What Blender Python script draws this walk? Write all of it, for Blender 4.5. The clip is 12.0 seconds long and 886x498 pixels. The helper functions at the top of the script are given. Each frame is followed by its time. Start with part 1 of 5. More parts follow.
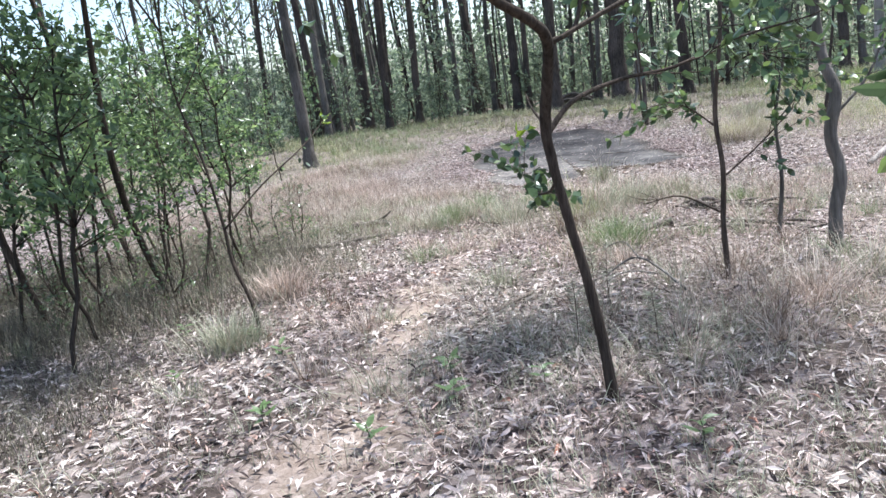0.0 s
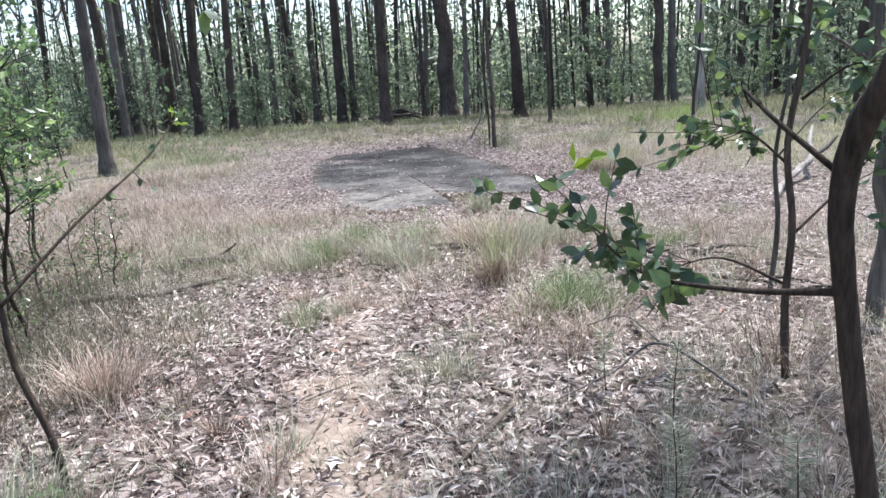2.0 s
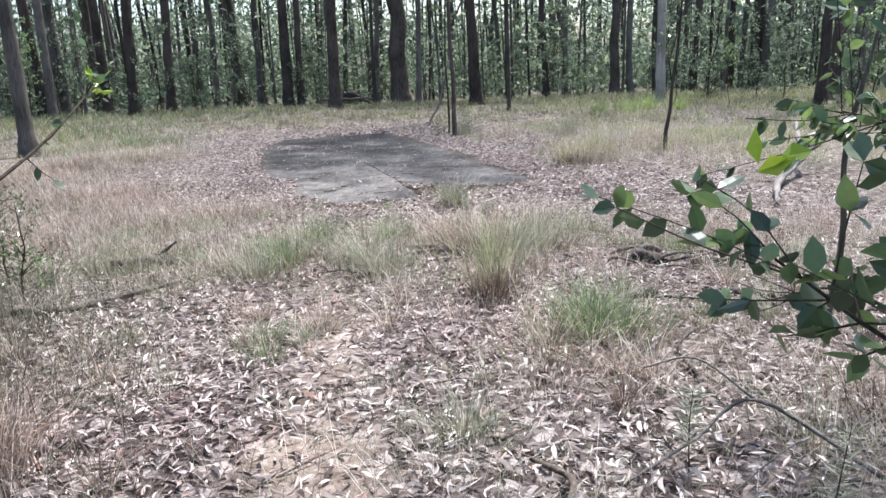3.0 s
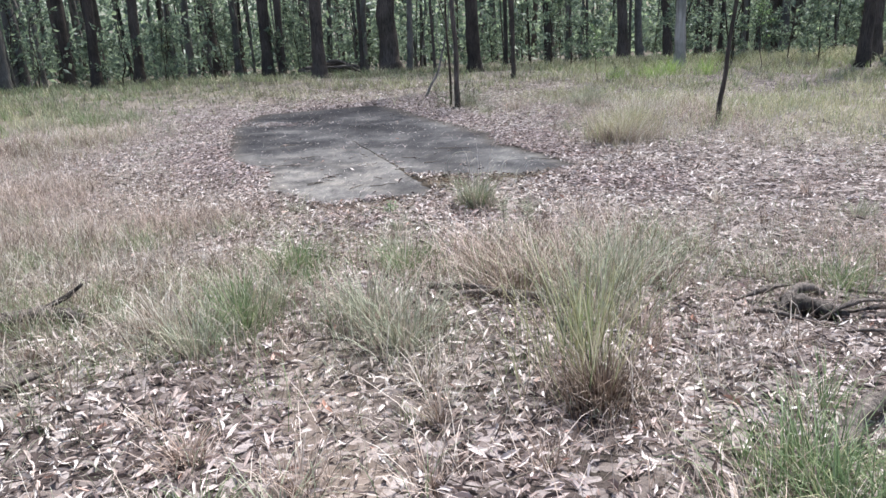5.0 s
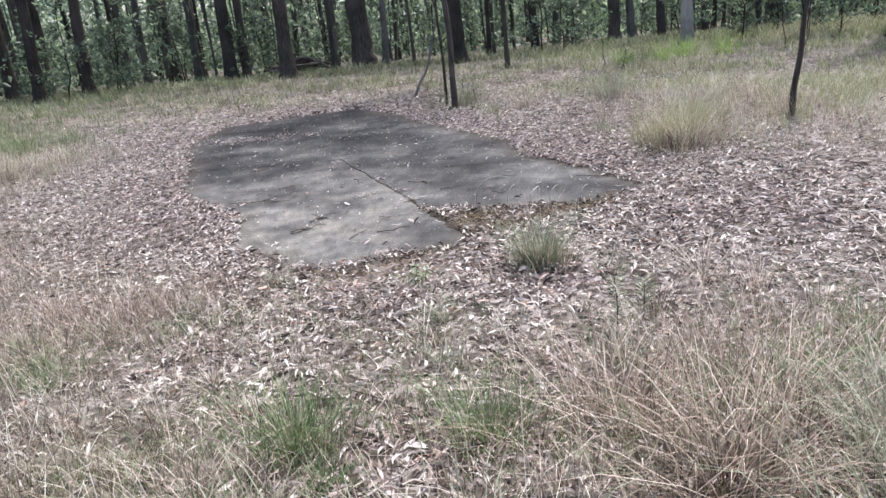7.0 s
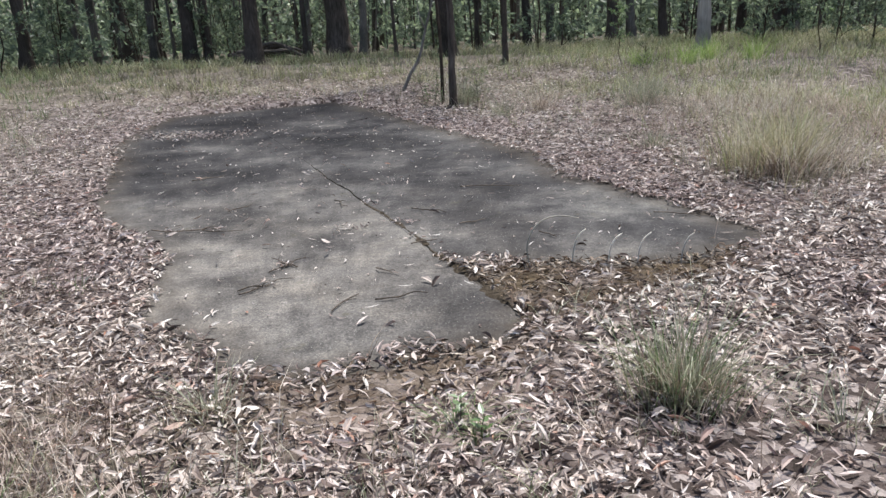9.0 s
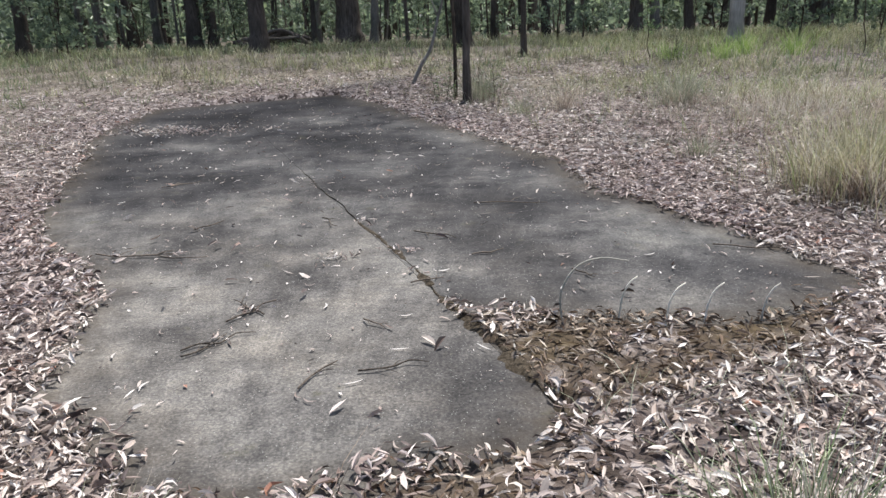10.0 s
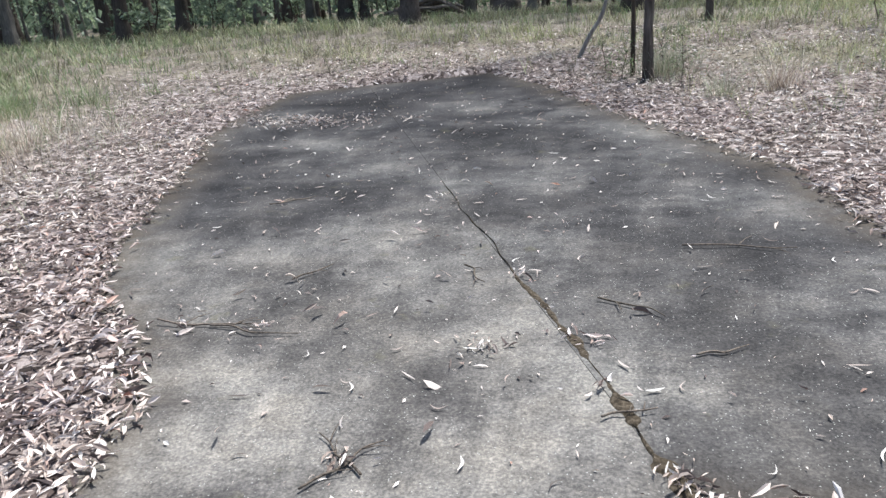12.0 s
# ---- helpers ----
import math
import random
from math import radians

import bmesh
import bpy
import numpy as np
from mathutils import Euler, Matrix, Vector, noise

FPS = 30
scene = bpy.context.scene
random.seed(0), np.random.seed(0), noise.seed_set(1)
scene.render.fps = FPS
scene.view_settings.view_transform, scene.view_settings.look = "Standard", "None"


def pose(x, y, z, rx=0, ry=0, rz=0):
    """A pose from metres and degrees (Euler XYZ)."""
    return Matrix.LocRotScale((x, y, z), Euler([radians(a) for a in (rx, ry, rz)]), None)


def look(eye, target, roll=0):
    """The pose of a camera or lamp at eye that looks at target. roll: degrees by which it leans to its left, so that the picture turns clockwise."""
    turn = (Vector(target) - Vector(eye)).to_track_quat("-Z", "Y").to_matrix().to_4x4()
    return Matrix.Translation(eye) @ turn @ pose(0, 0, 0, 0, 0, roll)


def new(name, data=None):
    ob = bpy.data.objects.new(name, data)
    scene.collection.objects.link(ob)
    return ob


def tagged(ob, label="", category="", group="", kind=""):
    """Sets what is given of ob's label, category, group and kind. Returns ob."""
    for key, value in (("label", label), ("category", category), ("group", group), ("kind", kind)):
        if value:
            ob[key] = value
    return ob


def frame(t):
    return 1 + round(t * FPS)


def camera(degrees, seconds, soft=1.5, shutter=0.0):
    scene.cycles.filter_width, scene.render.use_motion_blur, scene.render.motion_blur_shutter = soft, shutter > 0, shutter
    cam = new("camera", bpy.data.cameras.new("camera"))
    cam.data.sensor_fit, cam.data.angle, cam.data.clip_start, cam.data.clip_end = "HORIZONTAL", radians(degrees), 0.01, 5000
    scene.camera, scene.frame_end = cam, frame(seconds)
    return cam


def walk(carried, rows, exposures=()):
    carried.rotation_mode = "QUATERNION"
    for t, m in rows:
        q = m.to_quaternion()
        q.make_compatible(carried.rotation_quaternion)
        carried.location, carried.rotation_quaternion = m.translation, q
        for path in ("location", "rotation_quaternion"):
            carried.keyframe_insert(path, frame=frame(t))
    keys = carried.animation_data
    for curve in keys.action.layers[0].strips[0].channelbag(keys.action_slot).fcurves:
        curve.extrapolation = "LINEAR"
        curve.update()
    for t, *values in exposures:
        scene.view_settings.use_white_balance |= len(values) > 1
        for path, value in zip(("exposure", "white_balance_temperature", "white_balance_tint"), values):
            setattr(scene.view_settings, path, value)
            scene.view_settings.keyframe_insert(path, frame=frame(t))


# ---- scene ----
cam = camera(61.3, 12.0, 1.5)
PATH = [
    (0, (3.514, -10.451, 2.011), (2.755, -8.655, 1.568), -8.5),
    (0.5, (3.105, -10.204, 2.08), (2.519, -8.351, 1.609), -10.0),
    (1, (2.741, -9.782, 2.045), (2.315, -7.901, 1.514), -6.6),
    (1.5, (2.418, -9.302, 2.018), (2.014, -7.424, 1.46), -5.0),
    (2, (2.138, -8.731, 1.962), (1.886, -6.801, 1.499), -4.0),
    (2.5, (1.926, -8.236, 1.943), (1.738, -6.315, 1.42), -5.8),
    (2.7, (1.826, -8.029, 1.911), (1.665, -6.095, 1.427), -4.0),
    (4.3, (1.413, -6.294, 1.765), (1.436, -4.403, 1.115), -1.0),
    (4.5, (1.41, -6.037, 1.744), (1.458, -4.138, 1.118), -1.0),
    (5, (1.281, -5.478, 1.734), (1.212, -3.566, 1.15), -2.8),
    (5.5, (1.146, -4.935, 1.737), (1.141, -3.037, 1.107), -2.8),
    (6, (0.999, -4.394, 1.717), (0.943, -2.501, 1.076), -4.0),
    (6.5, (0.871, -3.771, 1.65), (0.958, -1.883, 0.996), -3.5),
    (7, (0.762, -3.228, 1.711), (0.754, -1.325, 1.097), -5.6),
    (7.2, (0.714, -2.993, 1.689), (0.668, -1.073, 1.134), -4.4),
    (8.8, (0.412, -1.173, 1.467), (0.456, 0.747, 0.908), -2.1),
    (9, (0.41, -0.956, 1.457), (0.497, 0.941, 0.831), -2.6),
    (9.5, (0.438, -0.46, 1.42), (0.427, 1.427, 0.758), -3.4),
    (10, (0.478, 0.054, 1.389), (0.535, 1.945, 0.741), -1.8),
    (10.5, (0.508, 0.521, 1.378), (0.511, 2.407, 0.711), -3.4),
    (11, (0.49, 0.892, 1.353), (0.332, 2.778, 0.707), -1.1),
    (11.5, (0.408, 1.262, 1.353), (0.245, 3.121, 0.633), -2.3),
    (12, (0.335, 1.581, 1.332), (-0.006, 3.421, 0.625), -4.5),
]
walk(cam, [(t, look(eye, target, roll)) for t, eye, target, roll in PATH],
     exposures=((0, 1.2, 5860, 8), (1.5, 1.17, 5880, 8), (2.7, 1.1, 5900, 9), (4.5, 0.95, 5900, 9), (6, 1.02, 5900, 8), (7, 0.90, 5930, 9), (9.5, 0.54, 6220, 7), (11, 0.90, 6050, 6), (12, 0.97, 6000, 5)))

# ---- light ----
SUN_ELEVATION, SUN_TURN = radians(66), radians(35)   # turn: clockwise from straight ahead
world = bpy.data.worlds.new("sky")
scene.world = world
world.use_nodes = True
wn = world.node_tree.nodes
sky = wn.new("ShaderNodeTexSky")
sky.sky_type, sky.sun_disc = "NISHITA", False
sky.sun_elevation, sky.sun_rotation = SUN_ELEVATION, SUN_TURN
sky.dust_density, sky.air_density = 2.5, 1.0
wn["Background"].inputs["Strength"].default_value = 0.15
world.node_tree.links.new(sky.outputs[0], wn["Background"].inputs["Color"])
sun = new("sun", bpy.data.lights.new("sun", "SUN"))
sun.data.energy, sun.data.angle, sun.data.color = 5.0, radians(3), (1.0, 0.965, 0.91)
sun_from = Vector((math.sin(SUN_TURN) * math.cos(SUN_ELEVATION), math.cos(SUN_TURN) * math.cos(SUN_ELEVATION), math.sin(SUN_ELEVATION)))
sun.matrix_world = look(sun_from * 60, (0, 0, 0))

rng = np.random.default_rng(7)


# ---- materials ----
def ramp_stops(node, stops):
    els = node.color_ramp.elements
    while len(els) < len(stops):
        els.new(0.5)
    for e, (p, c) in zip(els, stops):
        e.position, e.color = p, (*c, 1)


class Mat:
    """A node material with a Principled shader and shorthand for nodes and links."""

    def __init__(self, name, rough=0.8, spec=0.3):
        self.m = bpy.data.materials.new(name)
        self.m.use_nodes = True
        self.t = self.m.node_tree
        self.b = self.t.nodes["Principled BSDF"]
        self.b.inputs["Roughness"].default_value = rough
        self.b.inputs["Specular IOR Level"].default_value = spec

    def n(self, kind, **values):
        node = self.t.nodes.new(kind)
        for k, v in values.items():
            node.inputs[k.replace("_", " ")].default_value = v
        return node

    def l(self, a, b):
        self.t.links.new(a, b)

    def where(self, world_space=True):
        if world_space:
            return self.n("ShaderNodeNewGeometry").outputs["Position"]
        return self.n("ShaderNodeTexCoord").outputs["Object"]

    def noise(self, scale, detail=4, rough=0.6, at=None):
        t = self.n("ShaderNodeTexNoise", Scale=scale, Detail=detail, Roughness=rough)
        self.l(at or self.where(), t.inputs["Vector"])
        return t.outputs["Fac"]

    def ramp(self, fac, *stops):
        r = self.n("ShaderNodeValToRGB")
        ramp_stops(r, stops)
        self.l(fac, r.inputs["Fac"])
        return r.outputs["Color"]

    def mix(self, fac, a, b, mode="MIX"):
        x = self.t.nodes.new("ShaderNodeMix")
        x.data_type, x.blend_type = "RGBA", mode
        for v, s in ((fac, 0), (a, 6), (b, 7)):
            if hasattr(v, "is_output"):
                self.l(v, x.inputs[s])
            else:
                x.inputs[s].default_value = v if s == 0 else (*v, 1)
        return x.outputs[2]

    def color(self, c):
        if hasattr(c, "is_output"):
            self.l(c, self.b.inputs["Base Color"])
        else:
            self.b.inputs["Base Color"].default_value = (*c, 1)

    def bump(self, h, strength=0.5, distance=0.02):
        b = self.n("ShaderNodeBump", Strength=strength, Distance=distance)
        self.l(h, b.inputs["Height"])
        self.l(b.outputs[0], self.b.inputs["Normal"])

    def thin(self, share, colour):
        """Lets some light through, as leaves and blades do."""
        tr = self.n("ShaderNodeBsdfTranslucent")
        self.l(colour, tr.inputs["Color"])
        mx = self.n("ShaderNodeMixShader", Fac=share)
        self.l(self.b.outputs[0], mx.inputs[1])
        self.l(tr.outputs[0], mx.inputs[2])
        self.l(mx.outputs[0], self.t.nodes["Material Output"].inputs["Surface"])


def island_material(name, stops, rough=0.6, spec=0.3, through_share=0.25, single=False, patch=None):
    """Leaves and blades: a colour for each piece, out of the ramp, with blotches."""
    k = Mat(name, rough, spec)
    if single:
        r = k.n("ShaderNodeObjectInfo").outputs["Random"]
    else:
        r = k.n("ShaderNodeNewGeometry").outputs["Random Per Island"]
    c = k.ramp(r, *stops)
    c = k.mix(k.noise(60, 2), k.mix(1.0, c, (0.72, 0.72, 0.72), "MULTIPLY"), c)
    if patch:
        c = k.mix(k.ramp(k.noise(0.7, 3), (0.42, (0, 0, 0)), (0.6, (1, 1, 1))), c, k.mix(1.0, c, patch, "MULTIPLY"))
    k.color(c)
    if through_share:
        k.thin(through_share, c)
    return k.m


LITTER_STOPS = ((0.0, (0.055, 0.040, 0.036)), (0.20, (0.15, 0.112, 0.098)), (0.36, (0.35, 0.272, 0.226)),
                (0.64, (0.61, 0.515, 0.45)), (0.95, (0.86, 0.785, 0.715)), (1.0, (0.40, 0.21, 0.14)))
m_litter = island_material("dry_leaf_litter", LITTER_STOPS, 0.55, 0.35, 0.12, patch=(0.85, 0.8, 0.83))
m_damp_leaf = island_material("damp_leaf_litter", ((0.0, (0.03, 0.02, 0.014)), (0.4, (0.11, 0.068, 0.042)), (0.7, (0.24, 0.165, 0.11)), (0.9, (0.42, 0.33, 0.25)), (1.0, (0.70, 0.61, 0.53))), 0.45, 0.4, 0.1)
m_leaf_one = island_material("dry_leaf_single", ((0.0, (0.05, 0.038, 0.033)), (0.35, (0.17, 0.12, 0.10)), (0.6, (0.34, 0.27, 0.235)), (0.85, (0.52, 0.46, 0.42)), (1.0, (0.66, 0.61, 0.57))), 0.55, 0.35, 0.12, single=True)
m_straw = island_material("dry_grass", ((0.0, (0.12, 0.088, 0.066)), (0.3, (0.36, 0.285, 0.225)), (0.6, (0.60, 0.51, 0.42)),
                                        (1.0, (0.86, 0.79, 0.69))), 0.6, 0.25, 0.25, patch=(0.96, 0.87, 0.86))
m_gold = island_material("golden_grass", ((0.0, (0.17, 0.15, 0.085)), (0.3, (0.38, 0.345, 0.20)), (0.6, (0.56, 0.50, 0.33)),
                                          (0.82, (0.70, 0.63, 0.47)), (1.0, (0.28, 0.35, 0.12))), 0.6, 0.25, 0.3, patch=(0.70, 0.80, 0.60))
m_green_grass = island_material("green_grass", ((0.0, (0.10, 0.145, 0.06)), (0.5, (0.18, 0.245, 0.105)), (0.75, (0.31, 0.345, 0.20)),
                                                (1.0, (0.45, 0.42, 0.24))), 0.5, 0.3, 0.3)
m_olive_grass = island_material("olive_grass", ((0.0, (0.07, 0.062, 0.042)), (0.45, (0.165, 0.155, 0.095)), (0.8, (0.27, 0.255, 0.16)), (1.0, (0.45, 0.40, 0.29))), 0.6, 0.25, 0.25)
m_grey_grass = island_material("grey_green_grass", ((0.0, (0.20, 0.19, 0.13)), (0.5, (0.36, 0.37, 0.25)), (0.8, (0.47, 0.47, 0.35)),
                                                    (1.0, (0.55, 0.48, 0.36))), 0.55, 0.3, 0.25)
m_rust_grass = island_material("rusty_grass", ((0.0, (0.075, 0.05, 0.04)), (0.5, (0.20, 0.14, 0.105)), (0.85, (0.33, 0.25, 0.19)), (1.0, (0.50, 0.41, 0.31))), 0.6, 0.25, 0.2)
m_leaf = island_material("green_leaf", ((0.0, (0.042, 0.066, 0.032)), (0.5, (0.095, 0.15, 0.062)), (0.85, (0.17, 0.25, 0.095)),
                                        (1.0, (0.27, 0.37, 0.11))), 0.32, 0.6, 0.3)
m_thicket_leaf = island_material("thicket_leaf", ((0.0, (0.05, 0.08, 0.04)), (0.5, (0.14, 0.215, 0.09)), (0.85, (0.26, 0.37, 0.14)),
                                               (1.0, (0.38, 0.48, 0.19))), 0.32, 0.6, 0.5)
m_brush = island_material("dead_brush", ((0.0, (0.045, 0.038, 0.030)), (0.5, (0.125, 0.110, 0.082)), (0.85, (0.21, 0.195, 0.14)), (1.0, (0.30, 0.29, 0.19))), 0.7, 0.2, 0.15)
m_far_leaf = island_material("woodland_leaf", ((0.0, (0.07, 0.093, 0.066)), (0.5, (0.175, 0.225, 0.145)), (0.85, (0.29, 0.35, 0.215)),
                                               (1.0, (0.40, 0.48, 0.26))), 0.45, 0.45, 0.5)
m_lime = island_material("lime_grass", ((0.0, (0.20, 0.30, 0.05)), (0.6, (0.30, 0.40, 0.13)), (1.0, (0.48, 0.52, 0.24))), 0.5, 0.3, 0.4)
m_young_leaf = island_material("young_leaf", ((0.0, (0.22, 0.38, 0.03)), (1.0, (0.42, 0.52, 0.05))), 0.4, 0.4, 0.4)
m_bush_leaf = island_material("bush_leaf", ((0.0, (0.10, 0.125, 0.075)), (0.5, (0.225, 0.27, 0.16)), (0.85, (0.34, 0.395, 0.23)),
                                            (1.0, (0.45, 0.485, 0.30))), 0.45, 0.45, 0.5)


def bark_material(name, dark, light, scale=1.0, strength=0.8):
    k = Mat(name, 0.9, 0.15)
    at = k.where(False)
    mp = k.n("ShaderNodeMapping")
    mp.inputs["Scale"].default_value = (26 * scale, 26 * scale, 3.2 * scale)
    k.l(at, mp.inputs["Vector"])
    grain = k.noise(1.0, 6, 0.65, mp.outputs[0])
    big = k.noise(1.3, 3, 0.6)
    c = k.ramp(grain, (0.32, dark), (0.68, light))
    tone = k.ramp(k.n("ShaderNodeObjectInfo").outputs["Random"], (0.0, (0.62, 0.6, 0.58)), (1.0, (1.25, 1.2, 1.15)))
    c = k.mix(1.0, c, tone, "MULTIPLY")
    k.color(k.mix(k.ramp(big, (0.4, (0, 0, 0)), (0.62, (1, 1, 1))), c, k.mix(1.0, c, (0.6, 0.62, 0.6), "MULTIPLY")))
    k.bump(grain, strength, 0.03)
    return k.m


m_bark = bark_material("dark_bark", (0.040, 0.032, 0.028), (0.16, 0.132, 0.115))
m_bark_grey = bark_material("grey_bark", (0.07, 0.063, 0.057), (0.24, 0.22, 0.20))
m_bark_pale = bark_material("pale_bark", (0.24, 0.22, 0.20), (0.46, 0.43, 0.39), 0.5, 0.3)
m_stem = bark_material("stem_bark", (0.035, 0.027, 0.022), (0.13, 0.10, 0.08), 2.5, 0.5)
m_dead_wood = bark_material("dead_wood", (0.15, 0.13, 0.12), (0.42, 0.39, 0.37), 1.5, 0.6)
m_log = bark_material("fallen_log", (0.045, 0.038, 0.034), (0.20, 0.172, 0.155), 1.5, 0.9)
m_twig = bark_material("dry_twig", (0.06, 0.048, 0.042), (0.22, 0.18, 0.15), 3, 0.3)
m_pale_stem = bark_material("pale_dry_stem", (0.58, 0.53, 0.47), (0.80, 0.76, 0.69), 4, 0.2)
m_char = Mat("charred_wood", 0.95, 0.1)
m_char.color(m_char.ramp(m_char.noise(30), (0.3, (0.01, 0.009, 0.008)), (0.7, (0.05, 0.045, 0.04))))
m_char = m_char.m


def ground_material():
    k = Mat("leafy_soil", 0.95, 0.1)
    vor = k.n("ShaderNodeTexVoronoi", Scale=22.0, Randomness=1.0)
    mp = k.n("ShaderNodeMapping")
    mp.inputs["Scale"].default_value = (1, 1, 0.2)
    warp = k.n("ShaderNodeTexNoise", Scale=9.0, Detail=3.0)
    pos = k.where()
    k.l(pos, warp.inputs["Vector"])
    add = k.t.nodes.new("ShaderNodeMix")
    add.data_type, add.blend_type = "RGBA", "ADD"
    add.inputs[0].default_value = 0.15
    k.l(pos, add.inputs[6]), k.l(warp.outputs["Color"], add.inputs[7])
    k.l(add.outputs[2], mp.inputs["Vector"]), k.l(mp.outputs[0], vor.inputs["Vector"])
    sep = k.n("ShaderNodeSeparateColor")
    k.l(vor.outputs["Color"], sep.inputs[0])
    leafy = k.ramp(sep.outputs[0], (0.0, (0.03, 0.023, 0.02)), (0.4, (0.08, 0.061, 0.055)), (0.75, (0.20, 0.165, 0.15)), (1.0, (0.36, 0.31, 0.288)))
    grass = k.mix(1.0, k.ramp(k.noise(45, 4), (0.3, (0.07, 0.06, 0.043)), (0.5, (0.165, 0.145, 0.105)), (0.72, (0.30, 0.265, 0.205))), k.ramp(k.noise(4.5, 5, 0.7), (0.36, (0.45, 0.47, 0.42)), (0.62, (1.15, 1.12, 1.1))), "MULTIPLY")
    soil = k.ramp(k.noise(16, 6, 0.7), (0.3, (0.21, 0.158, 0.122)), (0.5, (0.33, 0.262, 0.208)), (0.7, (0.43, 0.36, 0.30)))
    bare, grassy = k.n("ShaderNodeAttribute"), k.n("ShaderNodeAttribute")
    bare.attribute_name, grassy.attribute_name = "bare", "grassy"
    c = k.mix(grassy.outputs["Fac"], leafy, grass)
    c = k.mix(bare.outputs["Fac"], c, soil)
    damp = k.n("ShaderNodeAttribute")
    damp.attribute_name = "damp"
    c = k.mix(damp.outputs["Fac"], c, k.ramp(k.noise(18, 5), (0.3, (0.035, 0.026, 0.018)), (0.6, (0.085, 0.062, 0.036)), (0.75, (0.13, 0.10, 0.06))))
    k.color(k.mix(k.ramp(k.noise(0.9, 4), (0.35, (0, 0, 0)), (0.65, (1, 1, 1))), c, k.mix(1.0, c, (0.75, 0.73, 0.74), "MULTIPLY")))
    k.bump(k.noise(40, 5), 0.7, 0.02)
    return k.m


def concrete_material():
    k = Mat("old_concrete", 0.95, 0.12)
    stain = k.noise(0.75, 5, 0.62)
    fine, grain = k.noise(9, 6, 0.7), k.noise(85, 3, 0.7)
    dark = k.ramp(stain, (0.36, (0.021, 0.0195, 0.020)), (0.46, (0.036, 0.0335, 0.034)), (0.55, (0.062, 0.058, 0.057)), (0.66, (0.11, 0.104, 0.098)))
    pale = k.ramp(stain, (0.36, (0.130, 0.117, 0.106)), (0.52, (0.205, 0.186, 0.168)), (0.66, (0.285, 0.258, 0.228)))
    # share of the pale tone, highest towards the near end
    near_pale = k.n("ShaderNodeAttribute")
    near_pale.attribute_name = "near_pale"
    c = k.mix(near_pale.outputs["Fac"], dark, pale)
    c = k.mix(1.0, c, k.ramp(fine, (0.3, (0.66, 0.66, 0.66)), (0.7, (1.28, 1.28, 1.28))), "MULTIPLY")
    c = k.mix(1.0, c, k.ramp(grain, (0.36, (0.66, 0.66, 0.67)), (0.5, (0.98, 0.98, 0.98)), (0.64, (1.42, 1.41, 1.37))), "MULTIPLY")
    pits = k.noise(38, 4, 0.75)
    c = k.mix(1.0, c, k.ramp(pits, (0.34, (0.74, 0.74, 0.75)), (0.48, (1, 1, 1)), (0.66, (1.18, 1.17, 1.15))), "MULTIPLY")
    c = k.mix(1.0, c, k.ramp(k.noise(2.3, 5, 0.65), (0.35, (0.58, 0.58, 0.60)), (0.5, (0.97, 0.97, 0.97)), (0.66, (1.45, 1.42, 1.36))), "MULTIPLY")
    grit = k.n("ShaderNodeTexVoronoi", Scale=70.0)
    k.l(k.where(), grit.inputs["Vector"])
    speck = k.ramp(grit.outputs["Distance"], (0.09, (1, 1, 1)), (0.19, (0, 0, 0)))
    some = k.ramp(k.noise(33, 2), (0.46, (0, 0, 0)), (0.55, (1, 1, 1)))
    c = k.mix(k.mix(1.0, speck, some, "MULTIPLY"), c, (0.30, 0.29, 0.27))
    # the concrete gets darker towards the far end
    far_dark = k.n("ShaderNodeAttribute")
    far_dark.attribute_name = "far_dark"
    c = k.mix(far_dark.outputs["Fac"], c, k.mix(1.0, c, (0.56, 0.55, 0.57), "MULTIPLY"))
    # brown edge stain, its colour deepened for shaded gaps between the rim leaves
    rim = k.n("ShaderNodeAttribute")
    rim.attribute_name = "rim"
    c = k.mix(k.mix(1.0, rim.outputs["Color"], k.ramp(k.noise(7, 5, 0.7), (0.35, (0.25, 0.25, 0.25)), (0.6, (1, 1, 1))), "MULTIPLY"), c, (0.062, 0.049, 0.037))
    moss = k.ramp(k.noise(3.1, 5, 0.7), (0.62, (0, 0, 0)), (0.75, (0.45, 0.45, 0.45)))
    c = k.mix(moss, c, (0.11, 0.10, 0.055))
    k.color(c)
    k.bump(k.noise(110, 4, 0.7), 0.45, 0.004)
    return k.m


m_ground, m_concrete = ground_material(), concrete_material()
m_dirt = Mat("mossy_dirt", 0.95, 0.1)
m_dirt.color(m_dirt.ramp(m_dirt.noise(55, 6, 0.75), (0.38, (0.018, 0.014, 0.010)), (0.5, (0.042, 0.032, 0.022)), (0.64, (0.085, 0.068, 0.05))))
m_dirt.bump(m_dirt.noise(60), 0.6, 0.01)
m_dirt = m_dirt.m


# ---- mesh helpers ----
def mesh_np(name, verts, faces, mat=None, smooth=False):
    """A mesh from arrays: faces all triangles or all quads."""
    verts, faces = np.asarray(verts, np.float32), np.asarray(faces, np.int32)
    me = bpy.data.meshes.new(name)
    k = faces.shape[1]
    me.vertices.add(len(verts)), me.loops.add(faces.size), me.polygons.add(len(faces))
    me.vertices.foreach_set("co", verts.ravel())
    me.loops.foreach_set("vertex_index", faces.ravel())
    me.polygons.foreach_set("loop_start", np.arange(0, faces.size, k, dtype=np.int32))
    me.polygons.foreach_set("use_smooth", np.full(len(faces), smooth))
    me.update(calc_edges=True)
    if mat:
        me.materials.append(mat)
    return me


